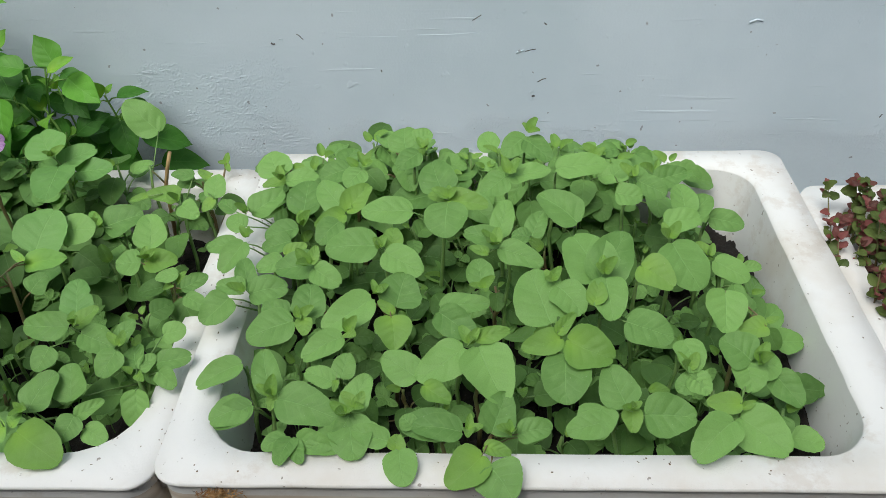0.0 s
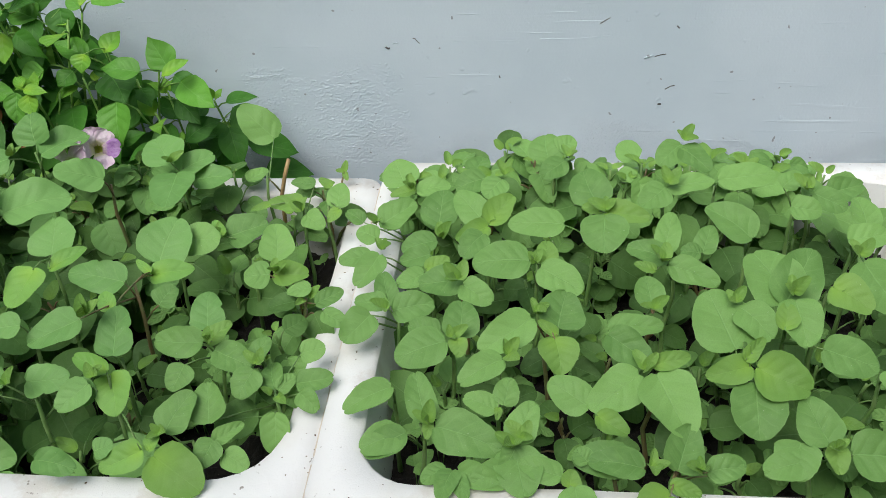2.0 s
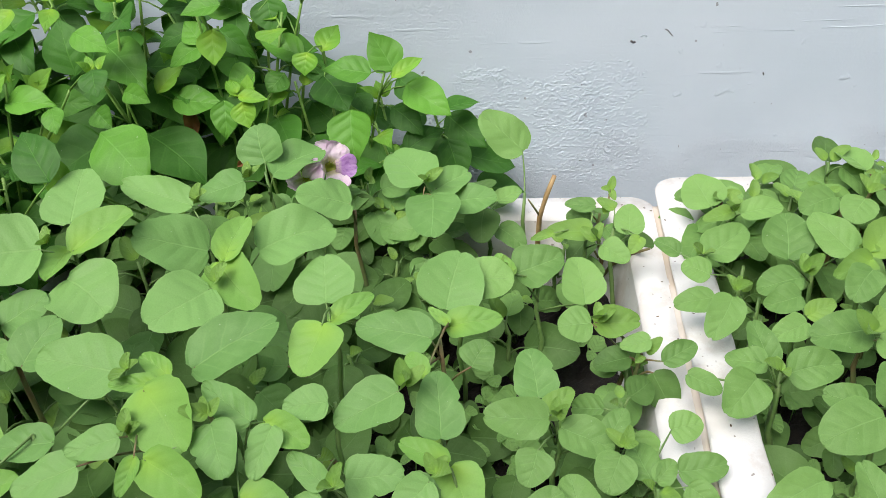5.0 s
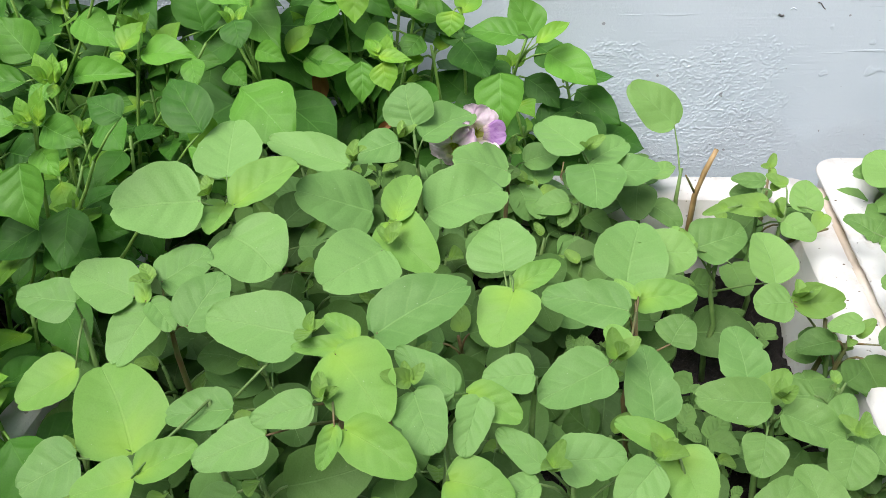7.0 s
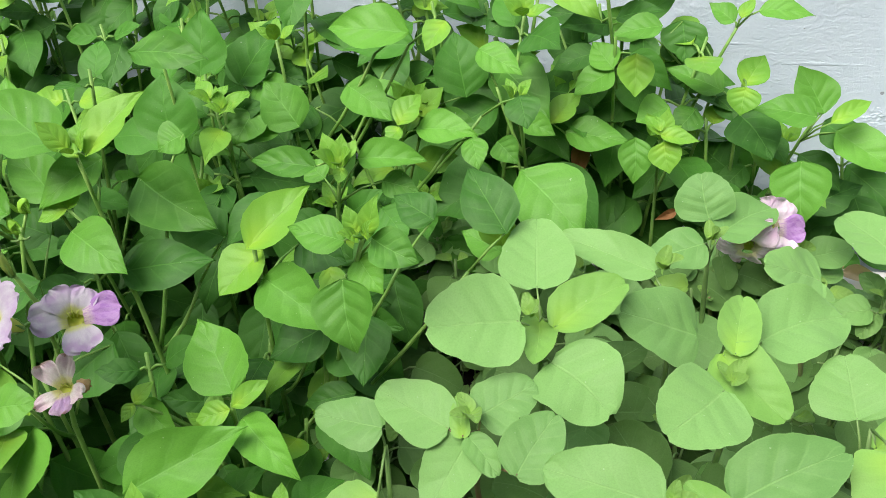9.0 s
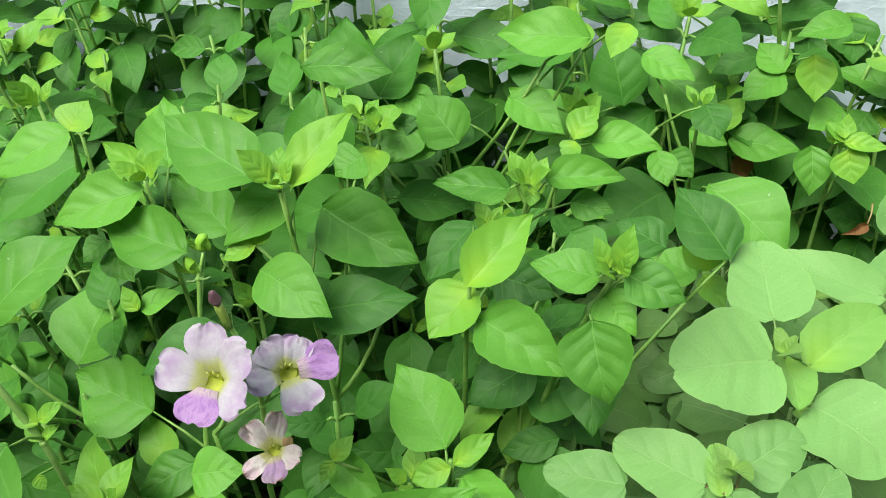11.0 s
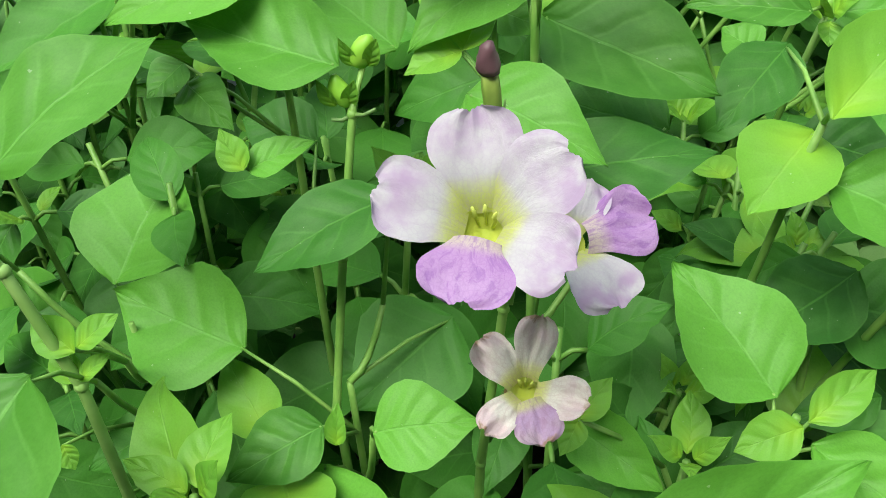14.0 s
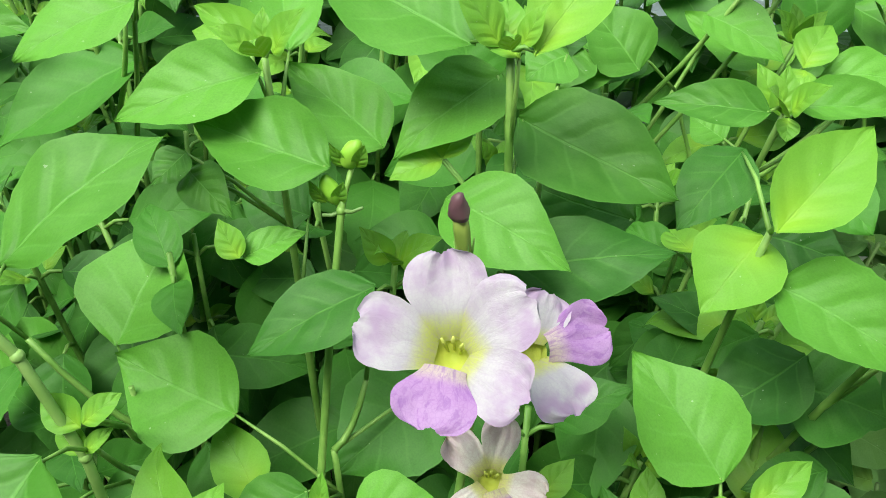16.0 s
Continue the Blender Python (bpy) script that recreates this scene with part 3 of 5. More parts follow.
def foam_box(x0, x1, y0, y1, top, label, rims=(0.034, 0.034, 0.034, 0.034), curve=0.05):
    """An open foam fish box: rounded cavity, flat rim, a step for the lid round the outside."""
    bm = bmesh.new()
    steps = [(0.016, 0.0, 0.018), (0.011, 0.03, 0.018), (0.004, top - 0.018, 0.022), (0.004, top - 0.006, 0.022), (0.0005, top - 0.0045, 0.024), (0.0, top - 0.0025, 0.024), (0.0012, top, 0.022)]
    loops = [ring(bm, x0 + d, x1 - d, y0 + d, y1 - d, r, z) for d, z, r in steps]
    west, east, front, back = rims
    for d, z, r in ((-0.003, top, curve + 0.002), (0.0, top - 0.004, curve), (0.015, 0.20, curve - 0.005), (0.024, 0.06, curve - 0.01)):
        loops.append(ring(bm, x0 + west + d, x1 - east - d, y0 + front + d, y1 - back - d, r, z))
    for n, (a, b) in enumerate(zip(loops, loops[1:])):
        for k in range(len(a)):
            f = bm.faces.new((a[k], a[(k + 1) % len(a)], b[(k + 1) % len(a)], b[k]))
            f.material_index = 1 if n < 2 else 0
            f.tag = 3 <= n < 8
    bm.faces.new(loops[0][::-1])
    bm.faces.new(loops[-1])
    long_edges = [e for e in bm.edges if e.calc_length() > 0.2]
    bmesh.ops.subdivide_edges(bm, edges=long_edges, cuts=23, use_grid_fill=True)
    for v in bm.verts:
        k = noise.noise(Vector((v.co.x * 23, v.co.y * 23, v.co.z * 30))) + 0.5 * noise.noise(Vector((v.co.x * 90, v.co.y * 90, v.co.z * 90)))
        v.co += Vector((k, -k, 0.4 * k)) * 0.0011
    lip = bm.copy()
    bmesh.ops.delete(bm, geom=[f for f in bm.faces if f.tag], context="FACES")
    bmesh.ops.delete(lip, geom=[f for f in lip.faces if not f.tag], context="FACES")
    thing_ob = thing("foam_box", ((x0 + x1) / 2, (y0 + y1) / 2, 0), label, "foam box", "foam boxes by the wall")
    part("body", bm, (FOAM, FOAM_SIDE), thing_ob)
    part("rim", lip, FOAM, thing_ob, "flat white rim with dirt marks")
    bm = bmesh.new()
    nx, ny = 150, 116
    sx0, sx1, sy0, sy1 = x0 + west + 0.011, x1 - east - 0.011, y0 + front + 0.011, y1 - back - 0.011
    grid = [[None] * (ny + 1) for _ in range(nx + 1)]
    for i in range(nx + 1):
        for j in range(ny + 1):
            x, y = sx0 + (sx1 - sx0) * i / nx, sy0 + (sy1 - sy0) * j / ny
            corner = math.hypot(max(0, abs(x - (sx0 + sx1) / 2) - (sx1 - sx0) / 2 + 0.045), max(0, abs(y - (sy0 + sy1) / 2) - (sy1 - sy0) / 2 + 0.045))
            if corner > 0.047:
                continue
            z = top - 0.080 + 0.014 * eased((x - sx1 + 0.07) / 0.07) * (1 + noise.noise(Vector((x * 40, y * 22, 1)))) + 0.010 * noise.noise(Vector((x * 14, y * 14, 3))) + 0.006 * noise.noise(Vector((x * 60, y * 60, 7))) + 0.004 * noise.noise(Vector((x * 170, y * 170, 5)))
            grid[i][j] = bm.verts.new((x, y, z))
    for i in range(nx):
        for j in range(ny):
            q = (grid[i][j], grid[i + 1][j], grid[i + 1][j + 1], grid[i][j + 1])
            if all(q):
                bm.faces.new(q)
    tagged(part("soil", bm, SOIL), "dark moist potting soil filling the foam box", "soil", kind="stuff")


foam_box(0.0, 0.602, 0.006, 0.482, 0.30, "white foam box with dirt-specked rim, full of amaranth seedlings", (0.034, 0.044, 0.034, 0.036), 0.042)
foam_box(-0.594, -0.0006, 0.009, 0.464, 0.29, "white foam box overgrown by amaranth with taller leaves", (0.034, 0.029, 0.036, 0.034), 0.056)
foam_box(0.608, 1.19, -0.04, 0.425, 0.288, "white foam box holding small red-leaved plants", (0.028, 0.034, 0.034, 0.03), 0.045)

bm = bmesh.new()
box(bm, (-0.0030, 0.030, 0.262), (0.0046, 0.446, 0.2905))
bmesh.ops.subdivide_edges(bm, edges=[e for e in bm.edges if e.calc_length() > 0.1], cuts=90, use_grid_fill=True)
for v in bm.verts:
    if v.co.z > 0.28:
        v.co.z += 0.0022 * noise.noise(Vector((0, v.co.y * 70, 2)))
tagged(part("dirt", bm, FOAM_SIDE), "pale brown dirt washed into the gap between the foam boxes", "dirt", kind="stuff")

rng, bm = rng_of(64), bmesh.new()
for x0, x1, y0, y1, z, count in ((0.02, 0.58, 0.010, 0.036, 0.3, 23), (0.002, 0.034, 0.02, 0.45, 0.3, 11), (-0.56, -0.03, 0.013, 0.040, 0.29, 18), (-0.028, -0.003, 0.03, 0.44, 0.29, 17), (0.562, 0.598, 0.02, 0.46, 0.3, 8), (0.612, 0.634, 0.0, 0.40, 0.288, 10)):
    for _ in range(count):
        side = rng.random() ** 2
        if x1 - x0 > y1 - y0:
            at = (rng.uniform(x0, x1), y1 - side * (y1 - y0), z + 0.0002)
        else:
            at = (x1 - side * (x1 - x0), rng.uniform(y0, y1), z + 0.0002)
        m = Matrix.Translation(at) @ Matrix.Rotation(rng.uniform(0, 6), 4, "Z") @ Matrix.Diagonal((rng.uniform(0.4, 1.6) / 1000, rng.uniform(0.3, 0.9) / 1000, rng.uniform(0.2, 0.5) / 1000, 1))
        bmesh.ops.create_icosphere(bm, subdivisions=1, radius=1.0, matrix=m)
tagged(part("soil_crumbs", bm, DIRT), "small brown soil crumbs scattered on the foam rims", "soil crumbs", kind="stuff")


# ---- amaranth ----
def main_top(x, y):
    return 0.317 + 0.04 * eased(y / 0.13) + 0.016 * eased((y - 0.1) / 0.25) - 0.045 * eased((x - 0.40) / 0.14) - 0.02 * eased((0.12 - x) / 0.12)


def left_top(x, y):
    return 0.318 + 0.080 * min(1, -x / 0.38) - 0.03 * max(0, 1 - y / 0.10)


def bare(x, y):
    """Bare soil in the corners of the overgrown box."""
    return (x > -0.145 and y < 0.135) or (x > -0.125 and 0.265 < y < 0.365) or (x > -0.15 and y > 0.365)


def amaranth(at, top, size, seed, soil, lit_share=0.3, count=5, young=3, label="", group=""):
    """One plant: stalk, leaves on their stalks, and a tuft of young leaves at its tip. A share of the leaves keeps the
    lighter green; the rest has shade put into its colour.
    """
    rng = rng_of(seed)
    x, y = at
    tip = Vector((x + rng.uniform(-0.012, 0.012), y + rng.uniform(-0.014, 0.008), top))
    root = Vector((x, y, soil))
    plant = thing("amaranth_plant", root, label, "amaranth plant", group)
    bm = bmesh.new()
    spine = [root.lerp(tip, k / 4) + Vector((0.003 * math.sin(k * 2 + seed), 0.003 * math.cos(k * 3 + seed), 0)) * (k % 4 != 0) for k in range(5)]
    tube(bm, spine, [0.0022, 0.0021, 0.0019, 0.0017, 0.0012])
    placed = []
    a0 = rng.uniform(0, 360)
    for k in range(count):
        az = a0 + 137.5 * k + rng.uniform(-18, 18)
        level = k / max(1, count)
        reach = size * (0.25 + 0.40 * level) * rng.uniform(0.8, 1.2)
        z = top - 0.004 - (0.052 * level) * rng.uniform(0.7, 1.15)
        base = Vector((tip.x, tip.y, z)) + reach * Vector((math.cos(radians(az)), math.sin(radians(az)), 0.25))
        length = size * rng.uniform(0.8, 1.15) * (0.80 + 0.25 * min(1, level * 2))
        placed.append((base, az, rng.uniform(-38, 8) - (14 if math.sin(radians(az)) < -0.3 else -6), length, rng.uniform(-14, 14)))
    for base, az, el, length, roll in placed:
        low = max(root.z + 0.01, min(tip.z - 0.004, base.z - 0.012))
        f = (low - root.z) / max(0.01, tip.z - root.z)
        joint = root.lerp(tip, min(1, max(0, f)))
        tube(bm, arc(joint, base, 0.003, 3), [0.0011, 0.0009, 0.0008, 0.0007], 5)
        face = (rng.uniform(-0.18, 0.18), -0.42 + rng.uniform(-0.2, 0.15), 0.87)
        add_leaf(plant, "leaf", rng.choice((AM_TOP if x > -0.2 else PALE_LEAF) if rng.random() < lit_share else AM_LEAF), leaf_pose(base, az, el, length, face, roll))
    for k in range(young):
        az = a0 + 60 + 130 * k
        base = tip + 0.003 * Vector((math.cos(radians(az)), math.sin(radians(az)), 0.4))
        add_leaf(plant, "young_leaf", rng.choice(AM_YOUNG), leaf_pose(base, az, rng.uniform(5, 45), size * rng.uniform(0.26, 0.52), (0, -0.4, 0.9), rng.uniform(-15, 15)))
    part("stem", bm, STEM if seed % 8 else STEM_RED, plant)
    return plant


MAIN_LABEL, MAIN_GROUP = "young amaranth seedling with blunt matte green leaves", "amaranth in the box beside the red-leaved plants"
LEFT_LABEL, LEFT_GROUP = "taller amaranth plant with broad pale-green leaves", "amaranth in the overgrown box"


def own_plant(x, y, top, leaves, young, soil, label, group):
    rng = rng_of(x * 7 + y)
    root = Vector((x / 1000, y / 1000, soil))
    plant = thing("amaranth_plant", root, label, "amaranth plant", group)
    tip = Vector((x / 1000, y / 1000 + 0.010, max(soil + 0.05, top / 1000 - 0.012)))
    bm = bmesh.new()
    spine = [root.lerp(tip, k / 4) + Vector((0.003 * math.sin(k * 2 + x), 0.003 * math.cos(k * 3 + x), 0)) * (k % 4 != 0) for k in range(5)]
    tube(bm, spine, [0.0024, 0.0022, 0.0020, 0.0018, 0.0013])
    for spec in leaves:
        f = min(0.97, max(0.30, (spec[2] / 1000 - 0.026 - soil) / (tip.z - soil)))
        own_leaf(plant, bm, root.lerp(tip, f), spec, AM_FULL if spec[0] > -90 - 120 * rng.random() else PALE_FULL, (0, -0.45, 0.89), rng, "leaf")
    crown = max(leaves, key=lambda spec: spec[2]) if leaves else None
    for k in range(3 if crown and len(leaves) > 1 else 0):
        az = crown[3] + 180 + 85 * (k - 1)
        at = Vector(crown[:3]) / 1000 + Vector((-0.005 * math.cos(radians(crown[3])), -0.005 * math.sin(radians(crown[3])), 0.003))
        add_leaf(plant, "young_leaf", rng.choice(AM_YOUNG), leaf_pose(at, az, rng.uniform(20, 60), rng.uniform(0.010, 0.018), (0, -0.4, 0.9), rng.uniform(-15, 15)))
    for spec in young:
        own_leaf(plant, bm, tip, spec, AM_BRIGHT if spec[0] > -120 else FRESH, (0, -0.45, 0.89), rng, "young_leaf")
    part("stem", bm, STEM if x % 7 else STEM_RED, plant)


def main_plant(x, y, top, leaves, young):
    own_plant(x, y, top, leaves, young, 0.222, MAIN_LABEL, MAIN_GROUP)


def left_plant(x, y, top, leaves, young):
    own_plant(x, y, top, leaves, young, 0.212, LEFT_LABEL, LEFT_GROUP)


# the seedlings that stand out in the first box: place, height, then leaves and young leaves (base in mm, azimuth, elevation, length, width in %)
main_plant(50, 367, 344, ((35,384,331,116,24,33,103), (51,354,344,10,5,34,56),), ((48,365,339,-163,-9,26,49),))
main_plant(50, 309, 330, ((20,315,331,34,16,40,66), (1,322,328,150,14,22,65), (19,293,330,160,10,22,88),), ())
main_plant(50, 259, 339, ((17,264,332,-170,-5,30,59), (27,255,340,-123,-23,37,62),), ())
main_plant(72, 246, 342, ((73,254,342,-164,-8,28,68), (77,273,343,-164,-8,33,66), (70,227,341,-158,-11,26,68),), ((71,232,342,25,12,23,58),))
main_plant(97, 298, 348, ((76,301,338,85,27,40,81), (119,296,348,132,20,41,65),), ())
main_plant(122, 273, 358, ((120,263,358,-130,-21,30,75),), ((124,281,356,50,21,37,59), (124,276,357,-156,-11,32,56),))
main_plant(126, 343, 369, ((135,336,369,-128,-22,25,97), (119,351,361,-159,-10,31,76),), ())
main_plant(186, 353, 385, ((180,356,377,99,27,30,104), (188,363,385,35,16,20,99), (193,341,386,-144,-17,28,77),), ())
main_plant(216, 266, 383, ((220,281,378,112,25,37,88), (224,257,383,-94,-27,36,99), (190,265,368,-179,0,48,55),), ((223,267,379,166,7,19,57), (224,261,383,-8,-4,38,53),))
main_plant(278, 290, 391, ((277,288,391,-142,-17,29,81), (279,294,387,10,5,43,44),), ())
main_plant(327, 309, 385, ((327,310,386,6,3,50,50),), ())
main_plant(299, 348, 398, ((299,347,396,-43,-19,34,66), (299,351,398,-136,-19,32,71),), ())
main_plant(395, 291, 388, ((381,303,382,35,16,23,73), (395,298,385,-14,-7,19,105), (401,283,389,-29,-14,29,73), (378,266,387,-10,-5,25,86), (422,304,375,15,7,32,67),), ())
main_plant(432, 241, 377, ((419,238,373,9,4,34,67), (444,260,366,98,27,33,72), (419,202,378,-64,-24,48,80), (449,265,359,45,20,32,66),), ())
main_plant(467, 197, 350, ((462,213,350,-31,-15,34,66), (472,182,347,-81,-27,31,41),), ())
main_plant(476, 155, 354, ((460,166,355,-98,-27,39,77),), ((493,144,334,-172,-4,24,73),))
main_plant(468, 92, 333, ((470,104,334,143,17,29,102), (465,102,333,-87,-27,24,105), (472,107,324,5,3,25,93), (491,105,319,-54,-22,33,67),), ((455,67,325,178,1,27,59), (455,68,318,21,10,15,40),))
main_plant(436, 71, 336, ((455,64,313,-41,-18,44,79), (446,52,323,-140,-18,45,61), (425,83,336,-158,-11,22,76), (419,85,337,-51,-22,19,97),), ())
main_plant(415, 110, 350, ((415,110,351,-76,-26,28,81),), ())
main_plant(355, 148, 374, ((371,123,359,-19,-9,39,75), (357,158,375,-84,-27,38,73), (351,160,368,57,23,55,62), (352,163,368,117,24,47,90),), ((346,137,364,75,26,22,68),))
main_plant(317, 119, 370, ((322,102,343,-93,-27,41,85), (311,127,353,111,25,50,84), (317,153,371,-49,-21,32,83),), ((323,111,351,-23,-11,40,79), (319,112,351,-166,-7,34,56), (315,114,354,46,20,24,42),))
main_plant(363, 60, 323, ((348,66,323,-109,-26,28,101), (351,54,319,-166,-7,33,63), (367,64,324,113,25,36,76), (380,57,323,-3,-1,39,79),), ((371,64,323,-92,-27,20,70),))
main_plant(266, 50, 314, ((282,44,315,9,5,26,68), (282,44,311,21,10,29,61), (262,45,314,67,25,35,75), (260,16,312,-55,-23,31,105),), ((256,37,309,-15,-7,22,51), (255,27,311,-137,-19,37,74),))
main_plant(224, 50, 315, ((239,46,315,175,3,39,53), (233,53,312,178,1,43,57), (201,50,314,138,19,13,105),), ())
main_plant(216, 93, 342, ((203,89,329,149,14,35,71), (240,110,342,-147,-16,46,61),), ((208,81,329,-29,-14,26,60),))
main_plant(170, 50, 315, ((182,42,308,163,8,31,54), (191,33,309,-79,-26,31,77), (160,54,311,-36,-17,24,72), (151,63,316,-121,-23,24,61), (149,62,314,-78,-26,38,81),), ((188,35,303,82,27,13,100),))
main_plant(118, 50, 315, ((141,48,309,-155,-12,26,64), (150,65,316,64,24,33,64), (109,47,305,-18,-9,37,45), (107,45,304,-67,-25,24,50), (105,47,304,-105,-26,27,59), (100,49,303,-143,-17,21,67),), ())
main_plant(138, 97, 341, ((135,87,325,161,9,26,63), (141,90,327,78,26,22,80), (139,124,341,-151,-14,38,56),), ((137,88,327,-95,-27,10,54),))
main_plant(78, 78, 319, ((91,75,319,-16,-8,51,59), (84,82,316,108,26,40,53), (68,77,309,-152,-13,35,59), (64,76,308,-157,-11,32,74),), ((86,81,318,-97,-27,14,56),))
main_plant(54, 110, 321, ((54,111,322,-153,-13,41,50),), ())
main_plant(97, 148, 344, ((94,145,339,-159,-10,42,73), (104,150,338,87,27,32,85), (88,157,337,167,6,26,74),), ((104,143,344,-81,-27,16,84),))
main_plant(105, 206, 353, ((105,199,353,-30,-14,30,71), (105,215,346,-172,-4,39,70),), ())
main_plant(167, 216, 365, ((160,227,357,-176,-2,48,68), (169,207,365,-29,-14,40,67),), ((174,217,359,88,27,23,73),))
main_plant(175, 149, 352, ((161,158,353,-148,-15,49,57), (182,154,347,75,26,32,105),), ((181,145,347,143,17,19,43), (179,139,350,-81,-27,30,89),))
main_plant(235, 142, 356, ((220,147,353,4,2,42,44), (219,140,354,-35,-16,40,60), (255,168,357,100,27,27,79),), ((249,114,347,14,7,30,43),))
main_plant(252, 107, 345, ((252,108,345,-64,-24,50,76),), ())
main_plant(278, 211, 375, ((270,199,375,-21,-10,41,50), (272,213,370,164,8,35,56), (269,222,370,74,26,39,49), (297,215,375,176,2,16,87), (299,217,374,67,25,27,63),), ((261,202,367,162,9,18,50),))
main_plant(340, 232, 377, ((341,233,377,143,17,45,68),), ())
main_plant(389, 172, 375, (), ((388,174,376,-35,-16,33,79), (391,172,372,52,22,19,44),))
main_plant(470, 276, 350, ((471,277,351,-14,-7,33,65),), ())
main_plant(50, 189, 336, ((48,182,337,10,5,35,69), (29,181,334,-135,-20,33,80), (39,198,331,176,2,27,65), (43,199,328,108,26,33,56),), ())
main_plant(50, 187, 329, ((-13,188,330,-27,-13,24,63),), ())
# the ones that stand out in the overgrown box
left_plant(-195, 374, 364, ((-183,377,343,5,2,40,70), (-196,369,355,-87,-11,50,79), (-199,378,351,41,6,42,65), (-203,375,364,124,0,58,69),), ())
left_plant(-259, 341, 364, ((-259,341,365,-159,25,46,73),), ())
left_plant(-330, 347, 398, ((-324,356,385,44,3,50,66), (-331,364,391,110,47,33,105), (-336,323,399,-159,-10,36,75),), ())
left_plant(-352, 264, 399, ((-365,288,400,164,8,63,38), (-340,241,392,-161,28,52,76),), ())
left_plant(-319, 223, 398, ((-326,201,391,-127,1,49,85), (-305,246,389,34,-3,58,69),), ((-327,225,395,-43,-19,47,64), (-321,220,399,83,8,44,46),))
left_plant(-250, 198, 380, ((-255,217,365,99,27,37,105),), ((-249,199,363,33,15,35,43), (-247,178,381,-107,-26,37,87),))
left_plant(-175, 185, 364, ((-180,190,358,172,4,52,53), (-154,186,336,55,23,21,105), (-194,136,364,-152,-13,43,67),), ((-181,161,351,132,20,20,68), (-171,218,346,145,16,19,38), (-173,222,340,8,4,39,51),))
left_plant(-169, 261, 338, ((-176,246,335,77,26,48,91), (-162,278,338,1,0,35,90),), ())
left_plant(-109, 286, 332, ((-127,297,328,20,10,40,80), (-74,271,319,102,26,40,72),), ((-128,291,332,132,21,22,46),))
left_plant(-69, 355, 333, ((-58,333,329,-33,-15,25,77), (-60,390,329,177,2,26,50),), ((-96,344,333,-163,-9,20,39), (-65,353,329,-179,0,37,48),))
left_plant(-45, 365, 328, ((-33,361,319,89,27,29,76),), ((-27,344,329,-124,-23,18,65), (-43,391,325,150,14,18,50),))
left_plant(-49, 229, 327, ((-72,240,328,-173,-3,24,105), (-32,226,325,-167,-7,22,60), (-25,209,320,28,13,27,56),), ((-70,244,325,1,1,33,64),))
left_plant(-99, 147, 332, ((-110,171,323,102,26,35,77), (-96,146,323,-19,-10,35,66), (-104,145,332,178,1,41,59), (-111,120,332,-109,-26,23,89), (-67,144,313,58,23,25,63),), ((-106,156,322,42,19,26,58),))
left_plant(-45, 120, 319, ((-60,129,319,-115,-25,26,89), (-39,118,307,47,20,18,72), (-25,125,309,9,5,30,64), (-27,153,315,13,7,21,89), (-21,115,308,-38,-17,22,72), (-85,82,307,104,26,33,77),), ())
left_plant(-97, 63, 309, ((-80,72,299,30,14,26,47), (-78,69,304,-114,-25,24,80), (-70,64,295,-26,-13,23,75), (-115,70,310,61,24,36,70),), ((-119,52,304,-29,-14,49,69), (-123,54,307,71,26,16,61),))
left_plant(-156, 76, 344, ((-161,48,312,24,12,15,103), (-172,86,344,-135,-20,29,72),), ((-126,52,311,-154,-13,33,62), (-161,99,341,-66,-25,35,75), (-162,99,344,161,9,32,43),))
left_plant(-213, 70, 353, ((-202,38,313,-10,-5,34,55), (-230,67,349,-158,-11,22,66), (-228,73,354,147,16,29,48), (-187,86,337,-18,-9,22,99), (-220,85,345,6,3,34,72),), ())
left_plant(-281, 84, 385, ((-292,89,385,-63,-24,33,74), (-260,95,377,-104,-26,31,55), (-273,98,377,149,15,39,48),), ((-274,60,356,-12,-6,34,71), (-268,103,372,-23,-11,32,55), (-322,64,384,-26,-13,41,54),))
left_plant(-336, 90, 395, ((-340,77,386,-164,-8,31,56), (-361,63,378,-158,-11,37,62),), ((-326,64,386,-101,-26,22,44), (-334,104,396,-46,-20,48,72), (-331,113,392,-176,-2,28,38), (-326,121,389,151,14,24,51),))
left_plant(-397, 74, 390, ((-385,83,374,-172,-4,35,59), (-356,122,391,172,4,55,63),), ((-424,46,364,25,12,33,55), (-424,44,365,-162,-9,31,74),))
left_plant(-448, 146, 397, ((-424,129,387,62,24,37,70), (-451,147,390,-42,-19,25,54), (-452,150,385,-112,-25,40,69), (-447,156,397,35,16,33,84), (-462,150,391,161,9,44,67),), ((-454,146,390,106,26,23,40),))
left_plant(-423, 208, 424, ((-415,189,408,-34,-16,42,103), (-433,201,424,-157,6,51,92), (-429,234,421,98,17,50,76),), ((-416,205,418,38,16,47,56), (-425,216,413,-86,2,37,49),))
left_plant(-496, 136, 388, ((-497,147,388,176,2,38,64),), ((-496,126,357,-143,-17,38,80),))
left_plant(-453, 67, 357, ((-464,61,357,-148,-15,32,90),), ((-443,74,346,126,22,57,76),))
left_plant(-322, 140, 377, ((-322,140,377,29,14,60,56),), ())
left_plant(-233, 121, 370, ((-234,121,370,-172,-4,27,75),), ())
left_plant(-169, 122, 337, ((-169,122,338,98,27,43,64),), ())
left_plant(-120, 410, 335, ((-121,470,338,158,36,53,66),), ())


